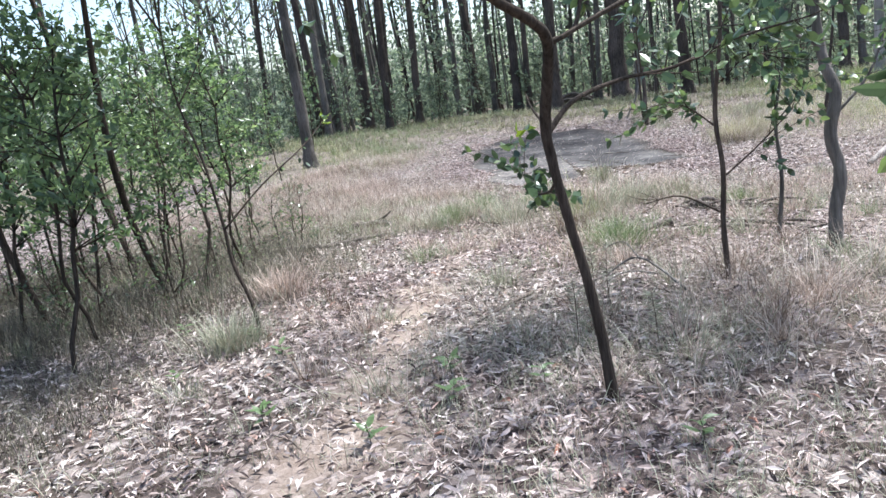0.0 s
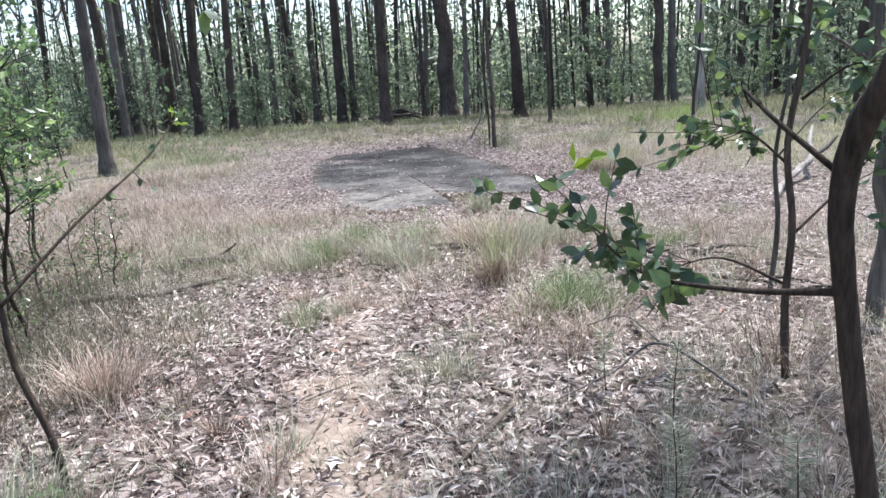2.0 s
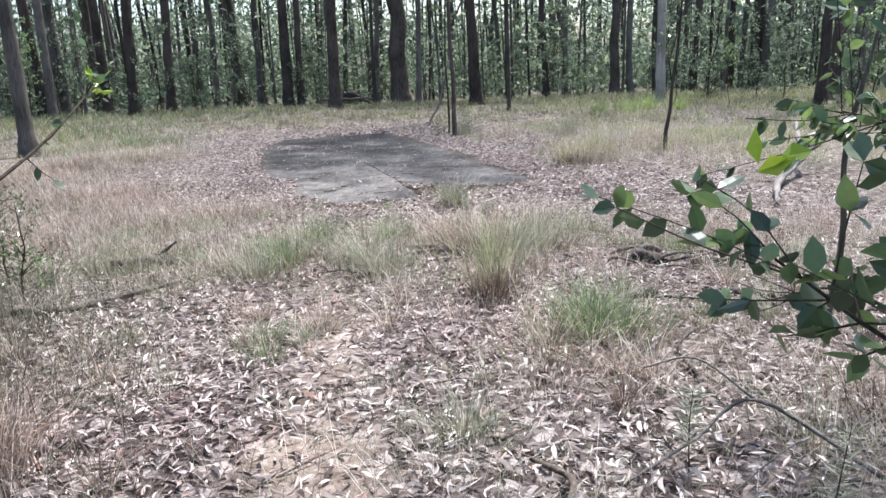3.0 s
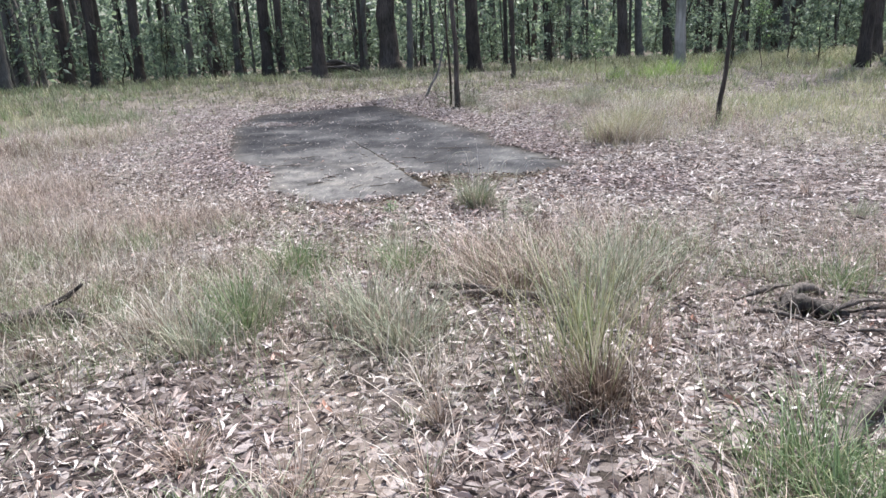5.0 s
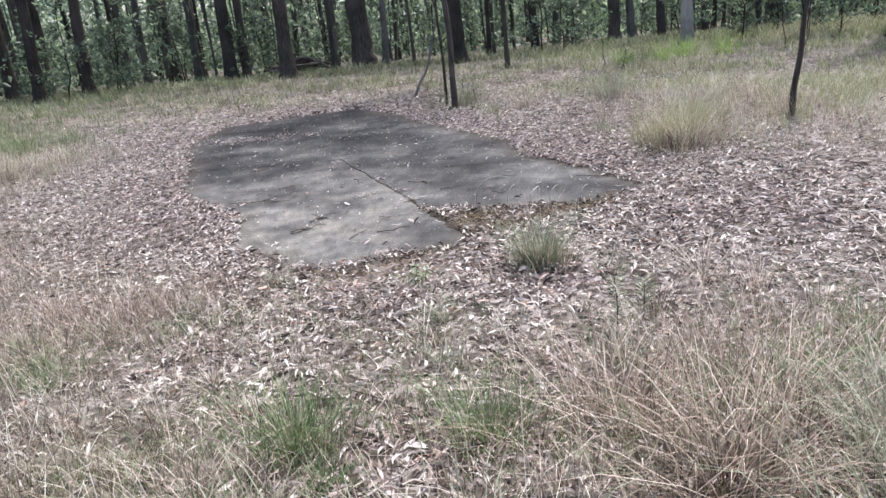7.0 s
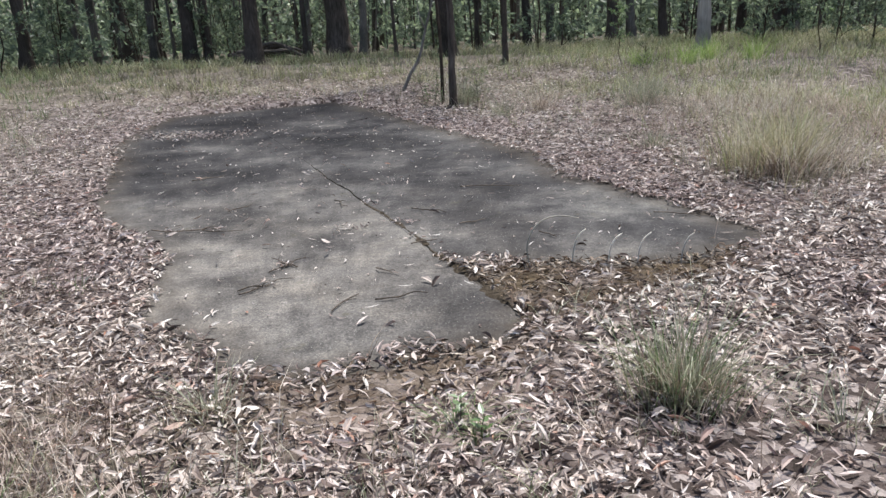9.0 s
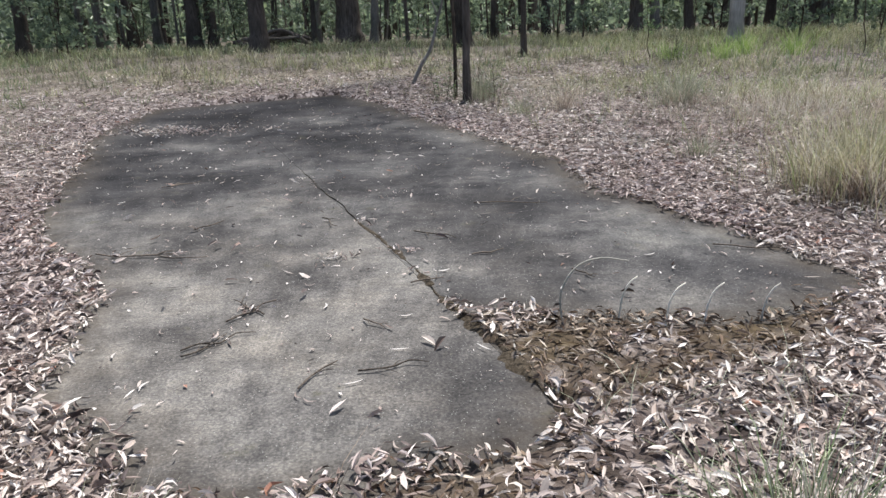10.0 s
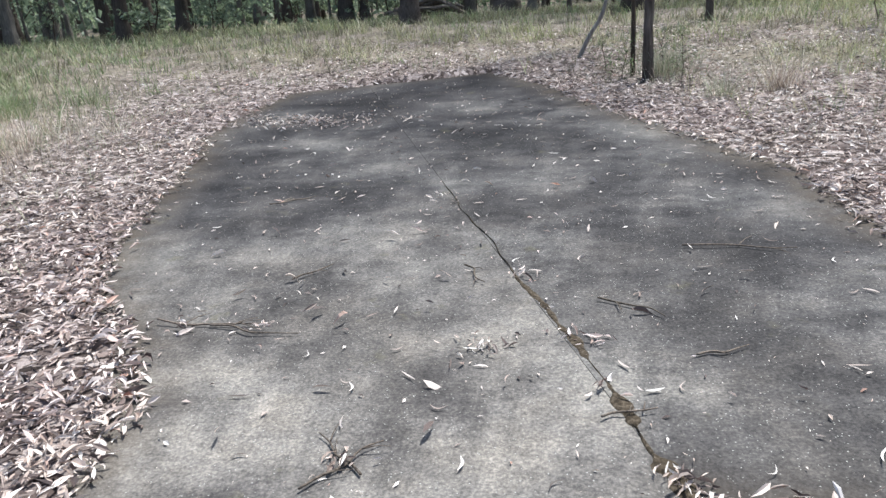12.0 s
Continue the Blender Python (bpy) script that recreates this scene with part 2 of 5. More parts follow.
def part(name, me, parent, label=""):
    ob = new(name, me)
    ob.parent = parent
    return tagged(ob, label) if label else ob


def thing(name, at, label, category, group="", turn=0.0, kind=""):
    ob = new(name)
    ob.empty_display_size = 0.2
    ob.matrix_basis = pose(at[0], at[1], at[2], 0, 0, turn)
    return tagged(ob, label, category, group, kind)


def smooth_line(points, steps=6):
    """A Catmull-Rom line through the points."""
    p = [Vector(q) for q in points]
    p = [2 * p[0] - p[1]] + p + [2 * p[-1] - p[-2]]
    out = []
    for i in range(1, len(p) - 2):
        for s in range(steps):
            t = s / steps
            a, b, c, d = p[i - 1:i + 3]
            out.append(0.5 * (2 * b + (c - a) * t + (2 * a - 5 * b + 4 * c - d) * t * t + (3 * b - a - 3 * c + d) * t ** 3))
    return np.array(out + [p[-2]])


def tube(points, radii, sides=8, rough=0.08, seed=0):
    """Vertices and quads of a tapered, uneven round bar along the points."""
    pts = np.asarray(points, float)
    n = len(pts)
    radii = np.interp(np.linspace(0, 1, n), np.linspace(0, 1, len(radii)), radii)
    tang = np.gradient(pts, axis=0)
    tang /= np.linalg.norm(tang, axis=1)[:, None] + 1e-9
    r = np.random.default_rng(seed)
    ref = np.array([1.0, 0.13, 0.07]) if abs(tang[0][0]) < 0.8 else np.array([0.1, 1.0, 0.1])
    a = np.cross(tang, ref)
    a /= np.linalg.norm(a, axis=1)[:, None]
    b = np.cross(tang, a)
    ang = np.linspace(0, 2 * np.pi, sides, endpoint=False)
    wob = 1 + rough * r.standard_normal((n, sides))
    ring = (a[:, None] * np.cos(ang)[None, :, None] + b[:, None] * np.sin(ang)[None, :, None]) * (radii[:, None] * wob)[..., None]
    v = (pts[:, None] + ring).reshape(-1, 3)
    i = np.arange(n - 1)[:, None] * sides
    j = np.arange(sides)[None]
    q = np.stack([i + j, i + (j + 1) % sides, i + sides + (j + 1) % sides, i + sides + j], -1).reshape(-1, 4)
    v = np.vstack([v, pts[-1], pts[0]])
    top, low = (n - 1) * sides, len(v) - 1
    jj = np.arange(sides)
    caps = np.stack([top + jj, top + (jj + 1) % sides, np.full(sides, low - 1), np.full(sides, low - 1)], 1)
    return v, q, caps[:, :3], np.stack([(jj + 1) % sides, jj, np.full(sides, low)], 1)


def join(pieces):
    """One triangle mesh out of (vertices, quads or triangles) pieces."""
    vs, fs, k = [], [], 0
    for v, *faces in pieces:
        for f in faces:
            f = np.asarray(f)
            if f.shape[1] == 4:
                f = np.vstack([f[:, :3], f[:, [0, 2, 3]]])
            fs.append(f + k)
        vs.append(v)
        k += len(v)
    return np.vstack(vs), np.vstack(fs)


def unit(v):
    return v / (np.linalg.norm(v, axis=-1, keepdims=True) + 1e-9)


def leaf_cloud(at, along, length, width, fold=0.25, r=rng, normal=None, shape=0.45):
    """Folded leaves, six points and four triangles each, at the places, pointing along. Returns vertices and triangles."""
    n = len(at)
    along = unit(along)
    up = r.standard_normal((n, 3)) if normal is None else normal
    side = unit(np.cross(along, up))
    nor = np.cross(side, along)
    L, W = np.broadcast_to(length, n)[:, None], np.broadcast_to(width, n)[:, None]
    droop = r.uniform(-0.2, 0.45, (n, 1)) * L * fold * 2
    mid = at + along * L * shape
    v = np.stack([at, mid + side * W / 2 + nor * W * fold, mid - droop * nor * 0.3, mid - side * W / 2 + nor * W * fold,
                  at + along * L - nor * droop], 1).reshape(-1, 3)
    base = np.arange(n)[:, None] * 5
    t = np.array([[0, 1, 2], [0, 2, 3], [1, 4, 2], [2, 4, 3]])
    return v, (base[:, :, None] + t[None]).reshape(-1, 3)


def ovate(at, along, length, width, r=rng, normal=None, cup=0.2, sickle=0.0):
    """Fuller leaves, eight points and eight triangles each, cupped along the midrib and bowed."""
    n = len(at)
    along = unit(along)
    up = r.standard_normal((n, 3)) if normal is None else normal
    side = unit(np.cross(along, up))
    nor = np.cross(side, along)
    L, W = np.broadcast_to(length, n)[:, None], np.broadcast_to(width, n)[:, None]
    droop, bow = r.uniform(-0.15, 0.35, (n, 1)) * L, r.normal(0, 1, (n, 1)) * sickle * L
    lift = cup * r.uniform(-0.3, 1.3, (n, 1)) * W

    def spine(t):
        return at + along * L * t + side * bow * 4 * t * (1 - t) - nor * droop * t * t

    m1, m2 = spine(0.3), spine(0.66)
    v = np.stack([spine(0), m1 + side * W * 0.48 + nor * lift, m1, m1 - side * W * 0.48 + nor * lift,
                  m2 + side * W * 0.42 + nor * lift, m2, m2 - side * W * 0.42 + nor * lift, spine(1)], 1).reshape(-1, 3)
    t = np.array([[0, 1, 2], [0, 2, 3], [1, 4, 5], [1, 5, 2], [2, 5, 6], [2, 6, 3], [4, 7, 5], [5, 7, 6]])
    return v, ((np.arange(n) * 8)[:, None, None] + t[None]).reshape(-1, 3)


def leaf_quads(at, along, length, width, r=rng):
    """Plain leaves of two triangles, bent along the middle, for far foliage."""
    n = len(at)
    along = unit(along)
    side = unit(np.cross(along, r.standard_normal((n, 3))))
    L, W = np.asarray(length)[:, None], np.asarray(width)[:, None]
    mid = at + along * L * 0.45
    v = np.stack([at, mid + side * W / 2, at + along * L + np.cross(side, along) * W * 0.3, mid - side * W / 2], 1).reshape(-1, 3)
    return v, ((np.arange(n) * 4)[:, None, None] + np.array([[0, 1, 2], [0, 2, 3]])[None]).reshape(-1, 3)


def blades(at, height, spread, width, r=rng, bend=0.5, ang=None, joints=3):
    """Arching grass blades of two or three tapering joints. Returns vertices and triangles."""
    n = len(at)
    ang = r.uniform(0, 2 * np.pi, n) if ang is None else ang
    out = np.stack([np.cos(ang), np.sin(ang), np.zeros(n)], 1)
    h = np.broadcast_to(height, n)[:, None] * r.uniform(0.35, 1.1, (n, 1))
    lean = np.broadcast_to(spread, n)[:, None] * r.uniform(0.1, 1.25, (n, 1)) * h
    turn = ang + r.uniform(-1, 1, n)
    side = np.stack([-np.sin(turn), np.cos(turn), np.zeros(n)], 1)
    w = np.broadcast_to(width, n)[:, None]
    z = np.array([0, 0, 1.0])
    sag = bend * r.uniform(0, 1, (n, 1)) ** 2
    kink = r.standard_normal((n, 3)) * (0.06, 0.06, 0.02) * h
    c1 = at + out * lean * 0.3 + z * h * 0.45 + kink
    c2 = at + out * lean * 0.75 + z * h * (0.82 - 0.15 * sag) + kink * 1.5
    c3 = at + out * lean * (1.15 + 0.5 * sag) + z * h * (1.0 - 0.6 * sag) + kink * 2
    if joints == 2:
        v = np.stack([at - side * w / 2, at + side * w / 2, (c1 + c2) / 2 + side * w * 0.4, (c1 + c2) / 2 - side * w * 0.4, c3], 1).reshape(-1, 3)
        return v, ((np.arange(n) * 5)[:, None, None] + np.array([[0, 1, 2], [0, 2, 3], [3, 2, 4]])[None]).reshape(-1, 3)
    v = np.stack([at - side * w / 2, at + side * w / 2, c1 + side * w * 0.45, c1 - side * w * 0.45,
                  c2 + side * w * 0.3, c2 - side * w * 0.3, c3], 1).reshape(-1, 3)
    t = np.array([[0, 1, 2], [0, 2, 3], [3, 2, 4], [3, 4, 5], [5, 4, 6]])
    return v, ((np.arange(n) * 7)[:, None, None] + t[None]).reshape(-1, 3)


# ---- the lie of the land ----
SLAB_AT, SLAB_ALONG, SLAB_ACROSS = np.array((0.94, 2.36)), np.array((-0.345, 0.939)), np.array((0.939, 0.345))
LIE_Y = (-30, -14, -7, -5, -3, -1.4, 0.5, 1.5, 10.2, 11.6, 15, 19, 25, 37, 60, 120)
LIE_Z = (0.9, 0.58, 0.42, 0.32, 0.22, 0.16, 0.05, 0.015, 0.015, 0.09, 0.15, 0.11, -0.15, -0.45, -1.0, -1.4)


def slab_place(x, y):
    dx, dy = x - SLAB_AT[0], y - SLAB_AT[1]
    return dx * SLAB_ALONG[0] + dy * SLAB_ALONG[1], dx * SLAB_ACROSS[0] + dy * SLAB_ACROSS[1]


def waves(x, y, f, s):
    return (np.sin(x * f + s) * np.cos(y * f * 1.13 + 2.1 * s) + np.sin((x + y) * f * 0.71 + 1.7 * s) + np.cos((x - 1.3 * y) * f * 1.37 + s)) / 3


def slab_inside(x, y):
    """How far a place lies within the bare concrete, in metres (negative: outside it)."""
    u, v = slab_place(x, y)
    near = np.where(v < 0, -0.2 + 0.3 * np.clip((-v - 1.1) / 0.35, 0, 1) + 0.2 * np.clip(1 + v / 0.25, 0, 1), np.clip(0.8 - 0.5 * v, 0.22, 0.8))
    left = np.interp(u, (0.0, 0.3, 0.6, 0.9, 1.2, 1.9, 2.4, 3.0, 4.3, 5.1, 6.5, 7.3, 8.1, 9.0), (-1.42, -1.5, -1.6, -1.82, -1.72, -1.6, -1.67, -1.92, -1.94, -1.82, -1.74, -1.6, -1.3, -0.9)) + 0.05 * waves(x, y, 4.3, 1)
    right = np.interp(u, (0.4, 1.4, 2.6, 3.4, 5.0, 7.2, 9.0), (1.92, 2.02, 1.84, 2.06, 1.95, 1.84, 1.66)) + 0.06 * waves(x, y, 3.7, 3)
    far = 9.05 - 0.2 * np.clip(-v, 0, 2) + 0.1 * waves(x, y, 3.1, 2)
    return np.minimum(np.minimum(u - near - 0.07 * waves(x, y, 5, 4), far - u), np.minimum(v - left, right - v))


def path_share(x, y):
    """Bare earth of the worn footpath, from 0 to 1."""
    mid = np.interp(y, (-12, -7.4, -6.9, -6.05, -5.3, -4.7, -3.6, -2), (2.6, 1.6, 1.46, 1.28, 1.1, 0.95, 0.83, 0.4))
    w = 0.22 + 0.1 * waves(x, y, 2.0, 5)
    s = np.clip(1.5 - np.abs(x - mid + 0.12 * waves(x, y, 3, 2)) / w, 0, 1) * np.clip((-1.6 - y) / 1.0, 0, 1)
    tip = np.exp(-((x - 0.3) / 0.55) ** 2 - ((y - 1.55) / 0.25) ** 2)
    return np.clip(s * (0.75 + 0.45 * waves(x, y, 4.1, 9)) * np.clip(0.35 - (y + 4.2) / 1.5, 0.45, 0.85) + 0.4 * tip, 0, 1)


# tall dry grass: middle x, y, reach in x and y, share
GRASS_PATCHES = ((-2.2, 1.0, 1.9, 1.6, 0.9), (-3.6, -1.5, 1.6, 2.2, 0.8), (1.8, -0.6, 1.3, 0.8, 0.8), (3.9, -5.2, 1.0, 1.6, 0.45),
                 (6.6, 6.8, 2.6, 3.4, 1.0), (4.2, 11.5, 3.5, 2.0, 0.9), (-1.5, 14.5, 9.0, 2.8, 1.0), (-8.5, 11.0, 3.4, 5.0, 1.0),
                 (9.5, 2.0, 3.2, 4.5, 0.8), (-6.8, 3.2, 2.0, 3.4, 0.8), (4.8, -1.5, 1.4, 1.6, 0.5), (12.0, 10.0, 4.0, 5.0, 0.9),
                 (-3.5, -5.8, 2.2, 1.8, 0.5), (0.4, -0.6, 0.9, 0.6, 0.5), (0.6, -9.0, 1.2, 1.0, 0.4), (5.5, -8.0, 1.5, 2.0, 0.5),
                 (-0.9, -0.9, 1.3, 1.1, 0.8), (0.9, -2.0, 0.9, 0.7, 0.45), (2.6, -3.6, 0.9, 0.8, 0.4), (3.2, -0.9, 1.0, 0.7, 0.35), (5.6, 8.0, 2.0, 4.0, 1.0), (-4.0, 2.5, 1.3, 1.6, 0.9), (-6.0, 6.3, 1.5, 3.0, 0.9), (3.6, 5.0, 0.5, 0.7, 0.8), (-0.3, 0.5, 1.2, 0.5, 0.5))


def damp_share(x, y):
    """Dark humus in the corner between the two bays and along the near end of the slab."""
    u, v = slab_place(x, y)
    s = np.exp(-((u - 0.35) / 0.42) ** 4 - ((v - 0.75) / 0.85) ** 4) + 0.6 * np.exp(-((u + 0.28) / 0.22) ** 2 - ((v + 0.75) / 0.7) ** 4)
    return np.clip(s * (0.8 + 0.5 * waves(x, y, 6, 3)), 0, 1)


def grass_share(x, y):
    s = np.zeros_like(x, dtype=float)
    for gx, gy, rx, ry, k in GRASS_PATCHES:
        s = np.maximum(s, k * np.exp(-(((x - gx) / rx) ** 2 + ((y - gy) / ry) ** 2) ** 1.3))
    far = np.clip((np.hypot(x - 1, y - 3) - 11) / 6, 0, 1) * 0.9
    s = np.maximum(s, far) * (0.75 + 0.45 * waves(x, y, 1.7, 6))
    return np.clip(s, 0, 1) * np.clip(1 - 3 * (slab_inside(x, y) + 0.35), 0, 1) * (1 - path_share(x, y))


def land(x, y):
    x, y = np.asarray(x, float), np.asarray(y, float)
    z = np.interp(y, LIE_Y, LIE_Z)
    z = z + 0.13 * np.clip((x - 2.8) / 2.2, 0, 1) * np.exp(-((y - 5) / 4.0) ** 2)
    inside = slab_inside(x, y)
    rough = np.clip(-inside / 0.8, 0.05, 1)
    z = z + rough * (0.03 * waves(x, y, 1.3, 1) + 0.015 * waves(x, y, 4.3, 2) + 0.008 * waves(x, y, 11, 3))
    z = z - 0.03 * path_share(x, y)
    return np.where(inside > -0.6, z - 0.10 * np.clip((inside + 0.03) / 0.12, 0, 1), z)


def land_at(x, y):
    return float(land(x, y))


def grid_line(lo, hi, step, reach):
    mid = np.arange(lo, hi + step / 2, step)
    out = step * np.cumsum(1.18 ** np.arange(1, 200))
    out = out[out < reach]
    return np.concatenate([lo - out[::-1], mid, hi + out])


gx, gy = grid_line(-7, 8, 0.09, 400), grid_line(-10.5, 13.5, 0.09, 400)
X, Y = np.meshgrid(gx, gy)
Z = land(X, Y)
W, H = len(gx), len(gy)
i, j = np.meshgrid(np.arange(W - 1), np.arange(H - 1))
k = (j * W + i).ravel()
me = mesh_np("ground", np.stack([X, Y, Z], -1).reshape(-1, 3), np.stack([k, k + 1, k + W + 1, k + W], 1), m_ground, True)
for key, val in (("bare", path_share(X, Y)), ("grassy", grass_share(X, Y)), ("damp", damp_share(X, Y))):
    me.attributes.new(key, "FLOAT", "POINT").data.foreach_set("value", val.ravel().astype(np.float32))
tagged(new("ground", me), "woodland floor of pinkish grey dry leaves and sandy soil", "ground", kind="structure")


# ---- the old concrete slab ----
def slab_panel(u0, u1, v0, v1, seed):
    nu, nv = int((u1 - u0) / 0.12), 20
    u, v = np.meshgrid(np.linspace(u0, u1, nu), np.linspace(v0, v1, nv))
    x = SLAB_AT[0] + u * SLAB_ALONG[0] + v * SLAB_ACROSS[0]
    y = SLAB_AT[1] + u * SLAB_ALONG[1] + v * SLAB_ACROSS[1]
    edge = np.minimum(np.minimum(u - u0, u1 - u), np.minimum(v - v0, v1 - v))
    joint = np.clip(1 - np.minimum(np.abs(v - v0), np.abs(v - v1)) / 0.3, 0, 1) * (np.abs(v) < 0.3) * np.clip((u - 0.9) / 0.8, 0.1, 1)
    chip = 0.006 * (1 - joint) * np.clip(1 - edge / 0.04, 0, 1) * (1 + 0.8 * waves(x, y, 17, seed))
    z = 0.004 * waves(x, y, 1.1, seed) + 0.0015 * waves(x, y, 6.0, seed) - chip
    top = np.stack([x, y, z], -1).reshape(-1, 3)
    i, j = np.meshgrid(np.arange(nu - 1), np.arange(nv - 1))
    k = (j * nu + i).ravel()
    q = np.stack([k, k + 1, k + nu + 1, k + nu], 1)
    rim = np.concatenate([np.arange(nu), np.arange(1, nv) * nu + nu - 1, (nv - 1) * nu + np.arange(nu - 2, -1, -1), np.arange(nv - 2, 0, -1) * nu])
    n, m = len(top), len(rim)
    a, b = np.arange(m), (np.arange(m) + 1) % m
    walls = n + np.stack([b, a, m + a, m + b], 1)
    me = mesh_np("slab_panel", np.vstack([top, top[rim], top[rim] - (0, 0, 0.12)]), np.vstack([q, walls]), m_concrete, True)
    near_pale = np.concatenate([(np.clip((3.9 - u) / 3.0, 0, 1) * np.clip(0.3 + 0.7 * u, 0.2, 1) * (0.7 if v0 < 0 else 0.25 * np.clip(1.1 - v / 1.3, 0, 1)) * (0.85 + 0.35 * waves(x, y, 2.1, 3))).ravel(), np.zeros(2 * m)])
    me.attributes.new("near_pale", "FLOAT", "POINT").data.foreach_set("value", near_pale.astype(np.float32))
    # rises from nothing at mid length to full at the far end
    far_dark = np.concatenate([(np.clip((u - 4.2) / 3.0, 0, 1) * (0.85 + 0.5 * waves(x, y, 1.7, 6))).ravel(), np.zeros(2 * m)])
    me.attributes.new("far_dark", "FLOAT", "POINT").data.foreach_set("value", np.clip(far_dark, 0, 1).astype(np.float32))
    # edge stain plus painted shade under the leaf bank
    edge_stain_shade = np.concatenate([np.clip(1 - slab_inside(x, y) / 0.34, 0, 1).ravel() ** 1.3 * 0.9, np.ones(2 * m)])
    me.attributes.new("rim", "FLOAT", "POINT").data.foreach_set("value", edge_stain_shade.astype(np.float32))
    return me


slab = tagged(new("concrete_slab"), "old weathered grey concrete slab in two bays, edges buried in leaves", "slab", kind="structure")
part("panel", slab_panel(-0.5, 9.5, -2.2, -0.001, 1), slab, "pale grey concrete bay with stains")
part("panel", slab_panel(0.15, 9.5, 0.001, 2.3, 1), slab, "dark grey gritty concrete bay")
u = np.linspace(-0.1, 4.2, 220)
w = (0.004 + 0.05 * np.clip((2.7 - u) / 1.5, 0, 1)) * np.clip(0.5 + 1.0 * waves(u, u, 9, 2) + 0.7 * waves(u, u, 41, 5), 0.05, 1.5)
shift = 0.03 * waves(u, u, 3.7, 3) + 0.012 * waves(u, u, 11, 3) + 0.02 * np.clip((2.4 - u) / 2.4, 0, 1)
prof = ((-1.0, -0.012), (-0.5, 0.006), (0.1, 0.011), (0.6, 0.005), (1.15, -0.012))
dirt = []
for f, z in prof:
    v = shift + f * w
    dirt.append(np.stack([SLAB_AT[0] + u * SLAB_ALONG[0] + v * SLAB_ACROSS[0], SLAB_AT[1] + u * SLAB_ALONG[1] + v * SLAB_ACROSS[1],
                          z * 0.7 - 0.002 + 0.006 * waves(u * 3, u + f, 9, 1)], -1))
n = len(u)
dirt = np.vstack(dirt)
q = np.vstack([np.stack([k * n + np.arange(n - 1), k * n + np.arange(1, n), (k + 1) * n + np.arange(1, n), (k + 1) * n + np.arange(n - 1)], 1) for k in range(4)])
part("joint_filling", mesh_np("joint_filling", dirt, q[:, ::-1], m_dirt, True), slab, "brown mossy dirt filling the joint")


# ---- trees ----
def gum_trunk(height, seed, sides=10, bend=0.25):
    """A trunk one metre thick at breast height (scaled to its girth), flared at the foot, with limbs high up."""
    r = np.random.default_rng(seed)
    z = np.concatenate([[-0.3, 0.0, 0.15, 0.5, 1.2], np.linspace(2.2, height, 9)])
    drift = np.cumsum(r.standard_normal((len(z), 2)) * 0.10 * bend, axis=0) * np.clip(z / 3, 0, 1)[:, None]
    rad = 0.5 * (1 - 0.72 * np.clip(z / height, 0, 1)) * (1 + 0.45 * np.exp(-np.clip(z, 0, 9) / 0.22))
    pts = np.column_stack([drift, z])
    pieces = [tube(smooth_line(pts, 2), np.repeat(rad, 2)[:2 * len(rad) - 1], sides, 0.07, seed)]
    return pieces, pts


def crown_leaves(height, seed, count=140, spread=2.8):
    r = np.random.default_rng(seed)
    mids = np.column_stack([r.normal(0, spread, 14), r.normal(0, spread, 14), r.uniform(height * 0.62, height * 1.08, 14)])
    at = mids[r.integers(0, 14, count)] + r.standard_normal((count, 3)) * (0.85, 0.85, 0.55)
    along = r.standard_normal((count, 3)) * (1, 1, 0.6) + (0, 0, -0.9)
    return leaf_quads(at, along, r.uniform(0.3, 0.6, count), r.uniform(0.10, 0.2, count), r)


def tall_tree_meshes(height, seed, bend):
    pieces, pts = gum_trunk(height, seed, 10, bend)
    v, f = join(pieces)
    r = np.random.default_rng(seed + 50)
    limbs = []
    for k in range(4):
        z0 = height * r.uniform(0.55, 0.85)
        a = r.uniform(0, 2 * np.pi)
        base = np.array([np.interp(z0, pts[:, 2], pts[:, 0]), np.interp(z0, pts[:, 2], pts[:, 1]), z0])
        out = np.array([math.cos(a), math.sin(a), 0])
        limbs.append(tube(smooth_line([base, base + out * 0.9 + (0, 0, 0.7), base + out * 2.2 + (0, 0, 2.2)], 3), (0.09, 0.06, 0.02), 4, 0.05, k))
    lv, lf = join(limbs)
    cv, cf = crown_leaves(height, seed + 9)
    return v, f, (lv, lf), (cv, cf)


TREE_KINDS = []
for seed, height, bend in ((3, 15.0, 0.5), (4, 17.0, 0.9), (5, 13.0, 1.3), (6, 16.0, 0.35), (8, 14.0, 1.8)):
    v, f, lim, cr = tall_tree_meshes(height, seed, bend)
    TREE_KINDS.append(({key: mesh_np("trunk", v, f, mat, True) for key, mat in (("dark", m_bark), ("grey", m_bark_grey), ("pale", m_bark_pale))},
                       mesh_np("limb", *lim, m_bark_grey, True), mesh_np("crown", *cr, m_bush_leaf)))
TREE_LABELS = {"dark": "tall gum tree with dark rough bark in dry woodland", "grey": "tall gum tree with grey-brown bark in dry woodland",
               "pale": "tall gum tree with smooth pale bark at the clearing's edge"}


def gum_tree(x, y, girth, bark="dark", lean=(0.0, 0.0), kind=None, turn=None, leafy=True):
    trunks, limb, crown = TREE_KINDS[int(rng.integers(0, 5)) if kind is None else kind]
    t = thing("gum_tree", (x, y, land_at(x, y)), TREE_LABELS[bark], "tree", "gum trees")
    t.matrix_basis = pose(x, y, land_at(x, y), lean[0], lean[1], rng.uniform(0, 360) if turn is None else turn)
    tr = part("trunk", trunks[bark], t)
    tr.scale = (girth, girth, 1)
    if leafy:
        part("limb", limb, t)
        part("crown", crown, t)
    return t


